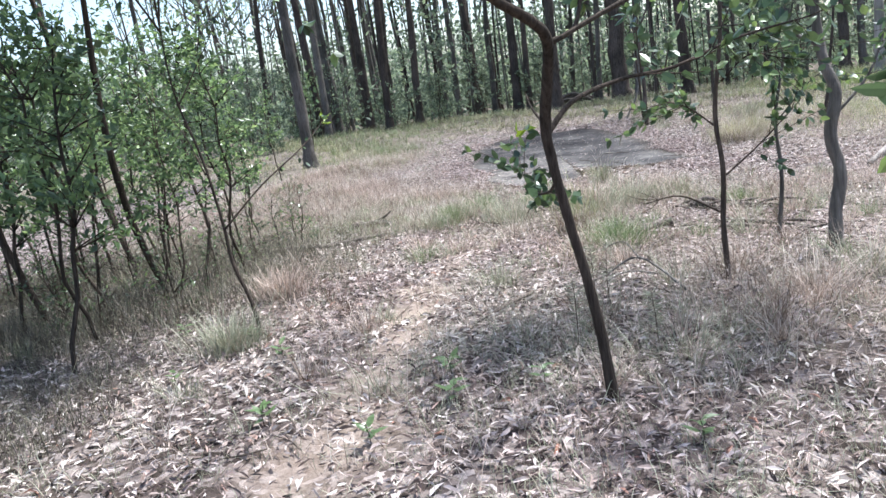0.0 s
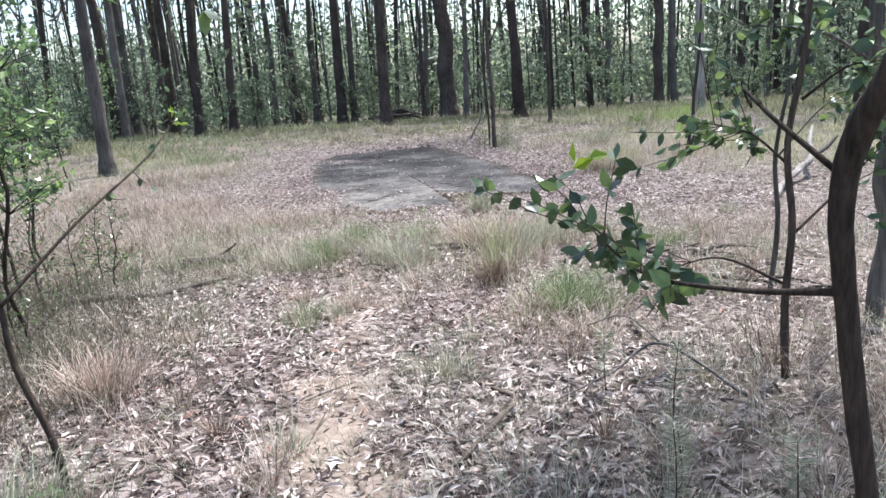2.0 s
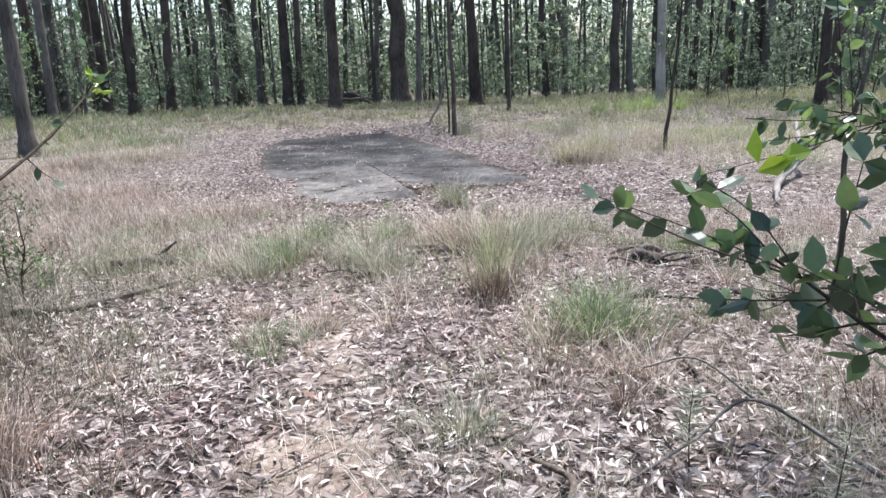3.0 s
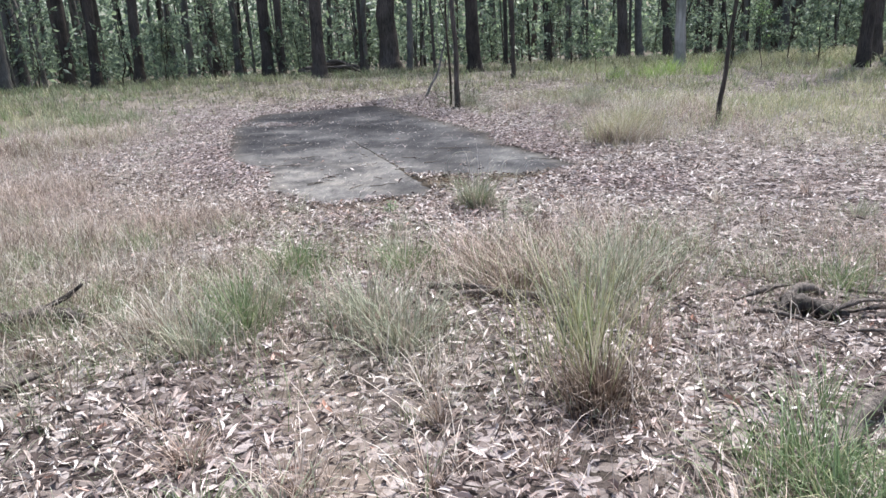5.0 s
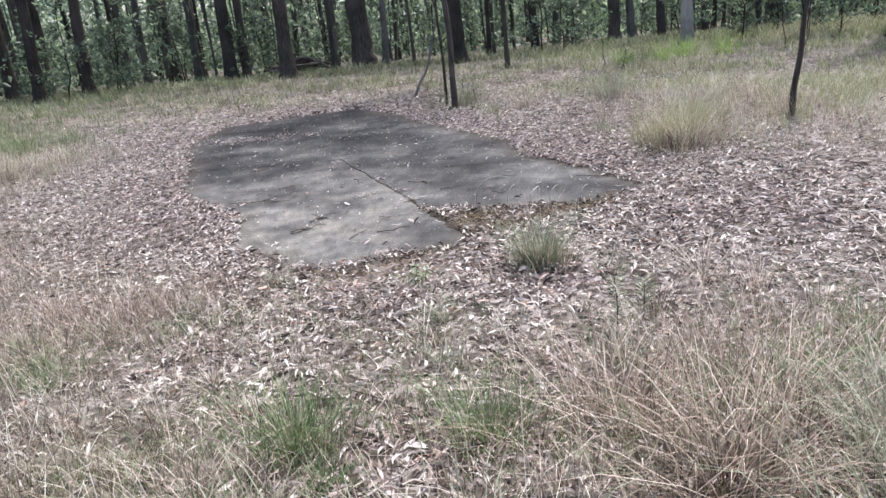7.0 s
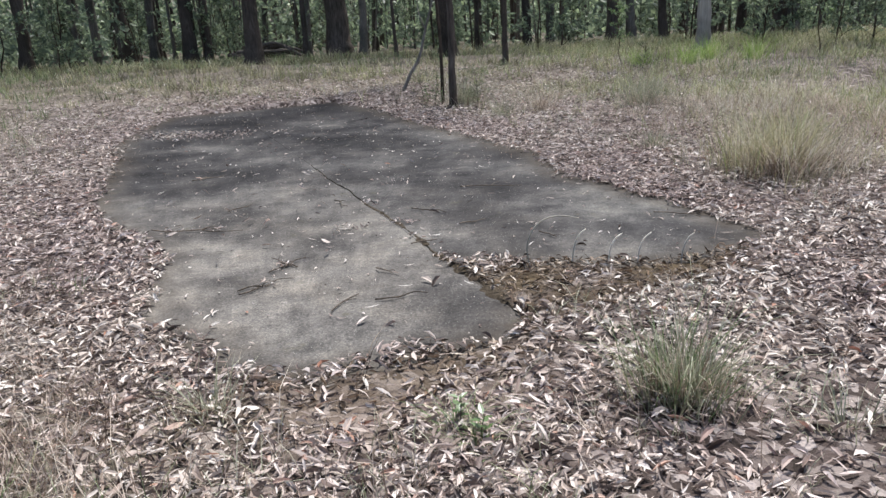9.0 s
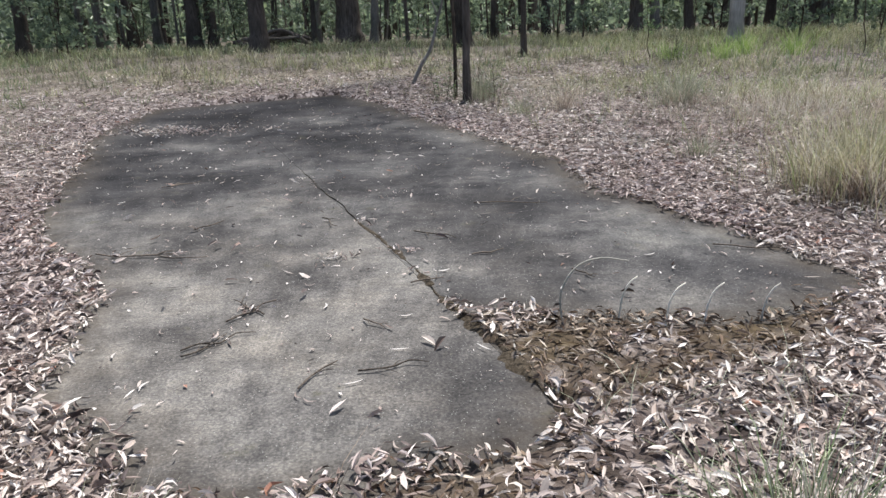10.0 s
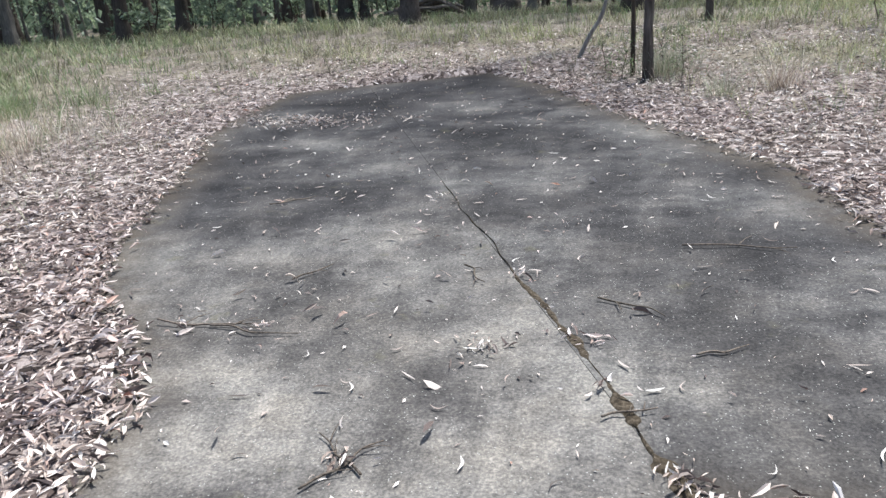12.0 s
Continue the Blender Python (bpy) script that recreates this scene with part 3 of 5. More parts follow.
# the trunks along the far side of the clearing
for x, y, girth, bark in ((-7.84, 25.7, 0.30, "grey"), (-6.34, 24.6, 0.46, "dark"), (-5.85, 24.9, 0.30, "dark"), (-3.6, 20.8, 0.46, "dark"),
                          (-1.52, 24.8, 0.80, "dark"), (1.68, 19.05, 0.40, "dark"), (7.57, 16.9, 0.30, "pale"), (2.69, 15.45, 0.11, "dark"),
                          (5.4, 24.3, 0.25, "grey"), (11.35, 14.1, 0.30, "dark"), (-10.6, 28.1, 0.34, "grey"), (-20.7, 36.6, 0.6, "dark"),
                          (-8.2, 8.4, 0.34, "grey"), (-13.95, 24.0, 0.42, "dark"), (-16.0, 24.0, 0.28, "grey")):
    gum_tree(x, y, girth, bark, (rng.uniform(-1.5, 1.5), rng.uniform(-2, 1.0)))
for x, y, girth, bark in ((-12.9, 24.0, 0.18, "dark"), (-2.54, 24.0, 0.17, "dark"), (-0.69, 24.0, 0.24, "grey"), (3.0, 24.5, 0.16, "dark"),
                          (4.6, 24.0, 0.27, "dark"), (7.4, 24.0, 0.42, "dark"), (8.1, 24.2, 0.28, "grey"), (10.6, 24.0, 0.22, "dark"),
                          (12.45, 24.0, 0.22, "grey"), (13.1, 24.5, 0.32, "dark"), (12.6, 16.0, 0.36, "dark"), (13.3, 16.2, 0.42, "grey"),
                          (-13.4, 25.5, 0.40, "dark"), (-2.7, 26.0, 0.25, "grey"), (9.1, 24.0, 0.27, "dark"), (-14.45, 20.0, 0.40, "dark"),
                          (-13.9, 19.6, 0.34, "grey"), (-11.2, 20.4, 0.36, "dark"), (-10.6, 22.5, 0.38, "dark"), (0.35, 21.5, 0.10, "dark")):
    gum_tree(x, y, girth, bark, (rng.uniform(-2, 2), rng.uniform(-2.5, 1.5)))
# slimmer trunks along the edge of the woods
for k in range(26):
    x, y = -15 + 30 * (k + rng.uniform(0, 1)) / 26, rng.uniform(24.5, 33)
    gum_tree(x, y, float(rng.choice((0.07, 0.09, 0.12, 0.15, 0.2))), str(rng.choice(("dark", "dark", "grey"))), (rng.uniform(-3, 3), rng.uniform(-3, 3)))
# the woods behind the clearing
placed = 0
while placed < 140:
    d, a = rng.uniform(25, 66), rng.uniform(-46, 46)
    x, y = 1 + d * math.sin(radians(a)), -4 + d * math.cos(radians(a))
    if y < 19 and abs(x) < 15 or y < 25.5 and -13 < x < 10:
        continue
    gum_tree(x, y, float(rng.choice((0.06, 0.07, 0.08, 0.10, 0.12, 0.15, 0.18, 0.24, 0.34))), str(rng.choice(("dark", "dark", "grey"))), (rng.uniform(-4, 4), rng.uniform(-4, 4)))
    placed += 1
# round the clearing: mostly unseen trees, added to close off the light
for k in range(44):
    d, a = rng.uniform(15, 45), rng.uniform(50, 310)
    x, y = 1 + d * math.sin(radians(a)), -2 + d * math.cos(radians(a))
    gum_tree(x, y, float(rng.choice((0.12, 0.18, 0.25, 0.4))), str(rng.choice(("dark", "grey"))), (rng.uniform(-3, 3), rng.uniform(-3, 3)))


placed = 0
while placed < 70:
    d, a = rng.uniform(26, 48), rng.uniform(-40, 40)
    x, y = 1 + d * math.sin(radians(a)), -4 + d * math.cos(radians(a))
    if y < 19 or y < 25 and -13 < x < 10:
        continue
    gum_tree(x, y, float(rng.choice((0.05, 0.06, 0.07, 0.09))), "grey", (rng.uniform(-6, 6), rng.uniform(-6, 6)), None, None, False)
    placed += 1


pieces = []
for k in range(180):
    d, a = rng.uniform(38, 85), rng.uniform(-46, 46)
    x, y = 1 + d * math.sin(radians(a)), -4 + d * math.cos(radians(a))
    g, z0, tilt = float(rng.choice((0.06, 0.08, 0.1, 0.14, 0.2))), land_at(x, y), rng.normal(0, 0.6, 2)
    pieces.append(tube(smooth_line([(x, y, z0 - 0.2), (x + tilt[0] * 0.4, y, z0 + 4), (x + tilt[0], y + tilt[1], z0 + 9), (x + 2 * tilt[1], y, z0 + 14)], 2), (g, g * 0.8, g * 0.5), 6, 0.06, k))
tagged(new("far_woods_trunks", mesh_np("far_woods_trunks", *join(pieces), m_bark_grey, True)), "distant thin tree trunks deep in the woods", "tree trunks", kind="stuff")


# ---- saplings and bushes under the trees ----
def sapling_meshes(height, seed, leaves, leaf_len, reach, stem=0.014, twigs=14, low=0.25, wide=0.42, leaf_mat=None, far=False):
    """A thin stem with twigs and leaves. Returns the stem's and the foliage's vertices and faces."""
    r = np.random.default_rng(seed)
    z = np.linspace(-0.1, height, 9)
    sway = np.cumsum(r.standard_normal((9, 2)) * 0.035 * height / 2, axis=0) * np.clip(z / 0.5, 0, 1)[:, None]
    line = smooth_line(np.column_stack([sway, z]), 2)
    pieces, spots, dirs = [tube(line, (stem, stem * 0.8, stem * 0.3), 5, 0.08, seed)], [], []
    for k in range(twigs):
        s = r.uniform(low, 0.97)
        p = line[int(s * (len(line) - 1))]
        a = r.uniform(0, 2 * np.pi)
        ln = reach * r.uniform(0.5, 1.0) * (1.15 - 0.6 * s)
        d = np.array([math.cos(a), math.sin(a), r.uniform(0.3, 1.0)])
        tip = p + d * ln + (0, 0, -0.1 * ln)
        tw = smooth_line([p, p + d * ln * 0.5 + r.standard_normal(3) * 0.03, tip], 4)
        pieces.append(tube(tw[::2], (stem * 0.4, stem * 0.12), 3, 0.05, k))
        n = max(3, leaves // twigs)
        q = tw[np.clip((len(tw) * r.uniform(0.3, 1.0, n)).astype(int), 0, len(tw) - 1)]
        spots.append(q + r.standard_normal((n, 3)) * 0.03)
        dirs.append(np.tile(d, (n, 1)) * 0.5 + r.standard_normal((n, 3)) * 0.8 + (0, 0, -0.25))
    n = sum(len(s) for s in spots)
    size = r.uniform(0.6, 1.1, n) * leaf_len
    if far:
        lv, lf = leaf_quads(np.vstack(spots), np.vstack(dirs), size, size * wide, r)
    else:
        lv, lf = leaf_cloud(np.vstack(spots), np.vstack(dirs), size, size * wide, 0.2, r)
    return (mesh_np("stem", *join(pieces[:1]), m_stem, True), mesh_np("twig", *join(pieces[1:]), m_stem, True), mesh_np("foliage", lv, lf, leaf_mat))


SAPLINGS, THICKET = [], []
for seed, h in ((21, 2.2), (22, 3.0), (23, 1.6), (24, 3.8)):
    SAPLINGS.append(sapling_meshes(h, seed, 800, 0.13, h * 0.34, 0.02, 22, 0.06, 0.42, m_far_leaf, True))


def sapling(x, y, kinds, label, group, scale=1.0, lean=(0, 0), turn=None, name="sapling"):
    stem, twig, foliage = kinds[int(rng.integers(0, len(kinds)))]
    t = thing(name, (x, y, land_at(x, y)), label, "sapling", group)
    t.matrix_basis = pose(x, y, land_at(x, y), lean[0], lean[1], rng.uniform(0, 360) if turn is None else turn)
    part("stem", stem, t).scale = (scale,) * 3
    tagged(part("twig", twig, t), kind="stuff").scale = (scale,) * 3
    part("foliage", foliage, t).scale = (scale,) * 3
    return t


placed = 0
while placed < 220:
    d, a = rng.uniform(19, 55), rng.uniform(-44, 44)
    x, y = 1 + d * math.sin(radians(a)), -4 + d * math.cos(radians(a))
    if y < 18.5 and -13 < x < 9 or y < 24 and -9 < x < 4:
        continue
    sapling(x, y, SAPLINGS, "leafy green sapling in the undergrowth of the woods", "undergrowth saplings", rng.uniform(0.7, 1.3), (rng.uniform(-6, 6), rng.uniform(-6, 6)))
    placed += 1

# distant leafage that closes the view between the trunks
count = 125000
d, a = np.sqrt(rng.uniform(30 ** 2, 95 ** 2, count)), np.radians(rng.uniform(-60, 60, count))
x, y = 1 + d * np.sin(a), -4 + d * np.cos(a)
clump = rng.integers(0, 3200, count)
cx, cy, cz = x[:3200], y[:3200], rng.uniform(0, 1, 3200) ** 2.0 * 7.5
at = np.column_stack([cx[clump], cy[clump], cz[clump] + land(cx, cy)[clump]]) + rng.standard_normal((count, 3)) * (0.9, 0.9, 0.8)
at[:, 2] = np.maximum(at[:, 2], land(at[:, 0], at[:, 1]) + 0.05)
v, f = leaf_quads(at, rng.standard_normal((count, 3)) + (0, 0, -0.4), rng.uniform(0.14, 0.32, count) * (0.6 + d[clump] / 45), rng.uniform(0.08, 0.16, count) * (0.6 + d[clump] / 45))
tagged(new("far_woods_foliage", mesh_np("far_woods_foliage", v, f, m_far_leaf)), "distant green foliage of the woodland understorey", "foliage", kind="stuff")


# ---- small trees close to the path ----
def leafy_limb(points, radii, leaves, leaf_len, seed, twigs=6, spread=0.16, wide=0.56):
    """A curved branch with twigs and broad leaves near its end."""
    r = np.random.default_rng(seed)
    line = smooth_line(points, 5)
    wood = [tube(line, radii, 7, 0.06, seed)]
    spots, dirs = [], []
    n = max(2, leaves // twigs)
    for k in range(twigs):
        p = line[int(r.uniform(0.45, 1.0) * (len(line) - 1))] if k else line[-1]
        d = unit(line[-1] - line[len(line) // 2]) * 0.7 + r.standard_normal(3) * 0.75
        tip = p + d * spread * r.uniform(0.5, 1.1)
        tw = smooth_line([p, (p + tip) / 2 + r.standard_normal(3) * 0.012, tip], 3)
        wood.append(tube(tw, (radii[-1] * 0.9, 0.0015), 4, 0.05, k))
        s = np.clip((len(tw) * r.uniform(0.15, 1.0, n)).astype(int), 0, len(tw) - 1)
        spots.append(tw[s])
        dirs.append(np.tile(d, (n, 1)) * 0.6 + r.standard_normal((n, 3)) * 0.8 + (0, 0, -0.35))
    m = sum(len(s) for s in spots)
    leaf = ovate(np.vstack(spots), np.vstack(dirs), r.uniform(0.6, 1.1, m) * leaf_len, r.uniform(0.75, 1.1, m) * leaf_len * wide, r, None, 0.15)
    return join(wood[:1]), join(wood[1:]), leaf


def small_tree(at, trunk, radii, limbs, label, bark=m_stem, category="tree", name="small_tree"):
    """A small tree: its trunk line and, for each limb, line, radii, leaf count, leaf length and reach of twigs. Lines are in metres from the foot."""
    t = thing(name, (at[0], at[1], land_at(*at)), label, category)
    v, f = join([tube(smooth_line(trunk, 6), radii, 12, 0.05, 5)])
    part("trunk", mesh_np("trunk", v, f, bark, True), t)
    for s, (line, rr, n, size, reach, *more) in enumerate(limbs):
        wood, twig, leaf = leafy_limb(line, rr, max(n, 2), size, 31 + s, more[0] if more else 7, reach)
        b = part("branch", mesh_np("branch", *wood, bark, True), t)
        tagged(part("twig", mesh_np("twig", *twig, bark, True), b), kind="stuff")
        if n:
            tagged(part("leafage", mesh_np("leafage", *leaf, m_leaf), b), kind="stuff")
    return t


main_tree = small_tree(
    (2.89, -7.18),
    ((0, 0, -0.15), (-0.02, 0, 0.2), (-0.06, -0.01, 0.55), (-0.13, -0.03, 0.95), (-0.17, -0.06, 1.28), (-0.13, -0.13, 1.48),
     (-0.08, -0.24, 1.67), (-0.12, -0.36, 1.76), (-0.20, -0.5, 1.84), (-0.26, -0.62, 1.96), (-0.28, -0.7, 2.5)),
    (0.033, 0.026, 0.023, 0.022, 0.026, 0.023, 0.022, 0.02, 0.018, 0.011),
    (([(-0.16, -0.05, 1.06), (-0.28, 0.28, 0.97), (-0.45, 0.64, 0.92), (-0.60, 0.95, 1.02)], (0.009, 0.007, 0.005, 0.003), 170, 0.078, 0.26, 17),
     ([(-0.17, -0.06, 1.28), (-0.08, 0.12, 1.40), (0.1, 0.38, 1.46), (0.34, 0.6, 1.48), (0.62, 0.8, 1.57), (0.95, 1.0, 1.62)], (0.014, 0.011, 0.008, 0.005), 130, 0.085, 0.30, 14),
     ([(-0.09, -0.23, 1.65), (0.25, 0.0, 1.80), (0.6, 0.15, 1.88), (0.9, 0.3, 1.86)], (0.012, 0.009, 0.006, 0.003), 150, 0.085, 0.34, 15),
     # two upper limbs, out of view, added to shade the path
     ([(-0.28, -0.7, 2.45), (-0.1, -0.4, 3.2), (0.1, -0.1, 4.0)], (0.014, 0.009, 0.004), 180, 0.10, 1.4, 30),
     ([(-0.28, -0.69, 2.4), (-0.6, -0.5, 3.1), (-1.2, -0.3, 3.7)], (0.012, 0.008, 0.004), 150, 0.10, 1.4, 26),
     ([(-0.09, -0.24, 1.66), (-0.02, 0.05, 1.72), (0.02, 0.15, 1.95), (0.1, 0.3, 2.3)], (0.012, 0.009, 0.004), 50, 0.08, 0.25, 8),
     ([(-0.17, -0.02, 1.30), (-0.26, 0.08, 1.40), (-0.30, 0.16, 1.46)], (0.007, 0.005, 0.003), 0, 0.08, 0.05, 2)),
    "slender young tree with a crooked dark brown trunk beside the path")
small_tree((3.37, -5.0), ((0, 0, -0.1), (-0.02, 0, 0.4), (0.0, 0.0, 0.8), (-0.03, 0.02, 1.2), (0.03, 0, 1.7), (0.06, 0.05, 2.4)), (0.022, 0.018, 0.015, 0.010),
           (([(0, 0, 0.75), (0.25, 0.1, 0.95), (0.5, 0.15, 1.2)], (0.008, 0.006, 0.003), 90, 0.075, 0.3, 10),
            # high leafy limb, unseen, added for dappled shade below
            ([(0.05, 0.04, 2.3), (-0.1, 0, 3.0), (-0.3, -0.1, 3.8)], (0.01, 0.007, 0.003), 420, 0.10, 0.9, 34),
            ([(-0.02, 0, 0.5), (-0.3, 0.1, 0.62), (-0.55, 0.1, 0.58)], (0.009, 0.006, 0.003), 0, 0.07, 0.2, 4),
            ([(-0.03, 0.02, 1.1), (-0.2, 0, 1.25), (-0.35, 0.1, 1.3)], (0.008, 0.005, 0.003), 150, 0.08, 0.34, 15),
            ([(0.02, 0, 1.4), (0.2, -0.1, 1.55), (0.4, -0.1, 1.5)], (0.008, 0.005, 0.003), 150, 0.08, 0.34, 15)),
           "thin dark sapling with sparse oval leaves in dry grass", category="sapling", name="sapling")
small_tree((4.13, -4.2), ((0, 0, -0.1), (0.0, 0, 0.3), (0.04, 0, 0.6), (-0.02, 0, 0.9), (0.02, 0, 1.2), (-0.06, 0.03, 1.5), (-0.1, 0, 2.1), (0.05, 0, 3.0)),
           (0.055, 0.05, 0.045, 0.045, 0.04, 0.03, 0.02),
           # three crown limbs above the view, placed to throw shade on the foreground
           (([(0.05, 0, 2.9), (-0.1, -0.1, 4.2), (-0.6, -0.4, 5.6)], (0.02, 0.014, 0.005), 900, 0.13, 1.5, 60),
            ([(0.05, 0, 2.9), (0.4, -0.3, 3.8), (0.5, -0.9, 4.8)], (0.016, 0.01, 0.005), 800, 0.13, 1.4, 50),
            ([(0.05, 0, 2.9), (-0.7, -0.2, 4.6), (-1.7, -0.5, 6.3)], (0.016, 0.01, 0.005), 380, 0.13, 2.2, 40),
            ([(-0.02, 0, 1.0), (0.25, 0.1, 1.3), (0.4, 0.2, 1.7)], (0.014, 0.01, 0.004), 50, 0.09, 0.3, 8),
            ([(-0.08, 0.02, 1.55), (-0.4, 0, 1.75), (-0.8, -0.1, 1.8)], (0.014, 0.009, 0.004), 90, 0.09, 0.3, 10),
            ([(-0.1, 0, 2.0), (0.3, -0.1, 2.2), (0.7, -0.2, 2.2)], (0.012, 0.008, 0.004), 90, 0.09, 0.3, 10)),
           "small crooked tree with lichen-grey bark in dry grass", m_bark_grey)
small_tree((3.75, -3.4), ((0, 0, -0.1), (0.05, 0, 0.5), (0.02, 0, 1.0), (0.1, 0, 1.5), (0.2, 0, 2.0)), (0.02, 0.017, 0.012, 0.006),
           (([(0.04, 0, 1.0), (0.3, 0, 1.3), (0.5, 0, 1.4)], (0.007, 0.005, 0.003), 40, 0.08, 0.3, 8),),
           "thin grey leaning sapling in dry grass", m_bark_grey, "sapling", "sapling")
# overhanging branch of a tree that stands beside the start of the path
small_tree((5.2, -8.3), ((0, 0, -0.1), (-0.05, 0, 0.8), (-0.1, 0.05, 1.6), (-0.2, 0, 2.6), (-0.2, 0, 3.6)), (0.05, 0.045, 0.035, 0.02),
           (([(-0.1, 0.05, 1.5), (-0.5, 0.2, 1.75), (-0.75, 0.3, 1.7), (-0.9, 0.35, 1.45)], (0.014, 0.01, 0.005), 90, 0.09, 0.3, 12),
            ([(-0.08, 0.03, 1.2), (-0.5, 0.15, 1.3), (-0.75, 0.2, 1.1)], (0.012, 0.008, 0.004), 50, 0.09, 0.22, 8),
            ([(-0.2, 0, 2.2), (-0.8, -0.3, 2.2), (-1.28, -0.5, 1.8), (-1.36, -0.55, 1.2)], (0.012, 0.009, 0.005, 0.003), 120, 0.07, 0.18, 14),
            ([(-0.15, 0, 2.0), (-0.7, 0.3, 2.2), (-1.3, 0.8, 2.05)], (0.014, 0.01, 0.004), 130, 0.09, 0.4, 14)),
           "small leafy tree with oval dark green leaves over the path")

# thicket beside the path
for seed, h in ((41, 2.7), (42, 3.2), (43, 2.2)):
    THICKET.append(sapling_meshes(h, seed, 620, 0.088, 0.66, 0.017, 30, 0.38, 0.5, m_thicket_leaf))
for x, y, s, lx, ly in ((-1.4, -4.8, 1.0, 0, -5), (-0.75, -7.0, 1.1, 4, -12), (-1.85, -5.6, 1.0, 0, -6), (-2.48, -5.5, 0.9, 0, -4),
                        (-1.3, -4.3, 0.9, 2, -5), (-1.22, -6.35, 0.95, 0, -4), (-2.3, -3.0, 1.0, 0, -2), (-3.2, -4.2, 1.1, 0, 3),
                        (-3.0, -6.2, 1.1, 0, -3), (-3.9, -2.4, 1.1, 0, 3), (-4.4, -4.8, 1.2, 3, 0), (-2.4, -7.3, 1.1, 0, -4),
                        (-4.8, -0.6, 1.1, 0, 2), (-5.6, -3.2, 1.2, 0, 0), (-1.9, -8.4, 1.1, 0, -6),
                        (-2.0, -4.6, 0.8, 0, 4), (-2.7, -4.9, 1.0, 3, -3), (-3.4, -5.3, 1.1, 0, 3), (-2.9, -3.6, 0.8, 0, 4),
                        (-1.5, -5.3, 0.7, 2, -4), (-2.2, -6.2, 1.0, -2, -3), (-3.7, -6.6, 1.1, 0, 2), (-3.5, -3.2, 1.0, 2, 3), (-4.3, -3.6, 1.1, -2, 0),
                        (-2.6, -2.2, 0.7, 0, 5), (-4.9, -5.8, 1.2, 0, 2), (-1.7, -7.6, 1.0, 3, -8), (-3.3, -1.4, 0.7, 0, 4), (-4.0, -7.8, 1.2, 0, 0),
                        (-5.3, -1.9, 1.0, 0, 3), (-1.0, -5.6, 0.6, 0, -5)):
    sapling(x, y, THICKET, "thin dark-stemmed sapling with small green leaves in a thicket", "thicket saplings", s, (lx, ly))
# tall trees added to the thicket; their unseen tops shade the ground
TALL_SHADE = [sapling_meshes(7.2, 47, 1700, 0.17, 1.9, 0.034, 44, 0.5, 0.4, m_thicket_leaf)]
for x, y, s, lx, ly in ((-1.75, -4.9, 1.0, -3, 11), (-2.3, -5.8, 0.95, -2, 12), (-3.0, -4.0, 1.05, 0, 8), (-2.4, -7.2, 1.0, 0, 10)):
    sapling(x, y, TALL_SHADE, "tall thin dark-stemmed young tree added in a thicket, its unseen leafy top casting shade", "thicket trees", s, (lx, ly), name="shade_tree")
# the slim one with a bright shoot
t = small_tree((0.2, -6.18), ((0, 0, -0.1), (-0.04, 0, 0.25), (-0.13, 0, 0.55), (-0.16, 0.02, 0.85), (-0.2, 0, 1.3), (-0.32, 0, 1.8), (-0.36, 0.05, 2.3)), (0.016, 0.014, 0.011, 0.008, 0.004),
               # invented crown of three limbs, too high to be seen, shading the left ground
               (([(-0.36, 0.05, 2.25), (-0.2, 0.1, 3.0), (0.1, 0.2, 3.7)], (0.008, 0.006, 0.003), 900, 0.10, 1.1, 60),
                ([(-0.36, 0.05, 2.2), (-0.6, -0.2, 2.9), (-0.9, -0.3, 3.4)], (0.008, 0.006, 0.003), 800, 0.10, 1.0, 50),
                ([(-0.36, 0.05, 2.3), (-0.5, 0.3, 3.4), (-0.6, 0.5, 4.4)], (0.008, 0.006, 0.003), 1300, 0.12, 1.3, 70),
                ([(-0.14, 0, 0.8), (0.0, 0.35, 1.05), (0.05, 0.9, 1.25), (0.0, 1.4, 1.42)], (0.008, 0.006, 0.003), 16, 0.06, 0.12, 6),
                ([(-0.2, 0, 1.2), (-0.4, 0.1, 1.5), (-0.55, 0.1, 1.7)], (0.006, 0.004, 0.002), 50, 0.06, 0.25, 9),
                ([(-0.1, 0, 0.5), (-0.25, 0.1, 0.65), (-0.3, 0.1, 0.9)], (0.005, 0.004, 0.002), 14, 0.05, 0.2, 5),
                ([(-0.3, 0, 1.7), (-0.2, 0.2, 2.0), (-0.1, 0.3, 2.2)], (0.006, 0.004, 0.002), 60, 0.06, 0.3, 9)),
               "thin spindly sapling with a bright yellow-green shoot", category="sapling", name="sapling")
at = np.array([(0.0, 1.4, 1.42)] * 7) + rng.standard_normal((7, 3)) * 0.015
part("young_shoot", mesh_np("young_shoot", *leaf_cloud(at, rng.standard_normal((7, 3)) * 0.6 + (0, 0.2, 0.5), 0.075, 0.03), m_young_leaf), t, "bright yellow-green young leaves")
at = np.array([(-0.60, 1.03, 1.2)] * 4) + rng.standard_normal((4, 3)) * 0.02
part("young_shoot", mesh_np("young_shoot", *leaf_cloud(at, rng.standard_normal((4, 3)) + (0, 0, 0.4), 0.08, 0.045), m_young_leaf), main_tree, "bright yellow-green young leaf")

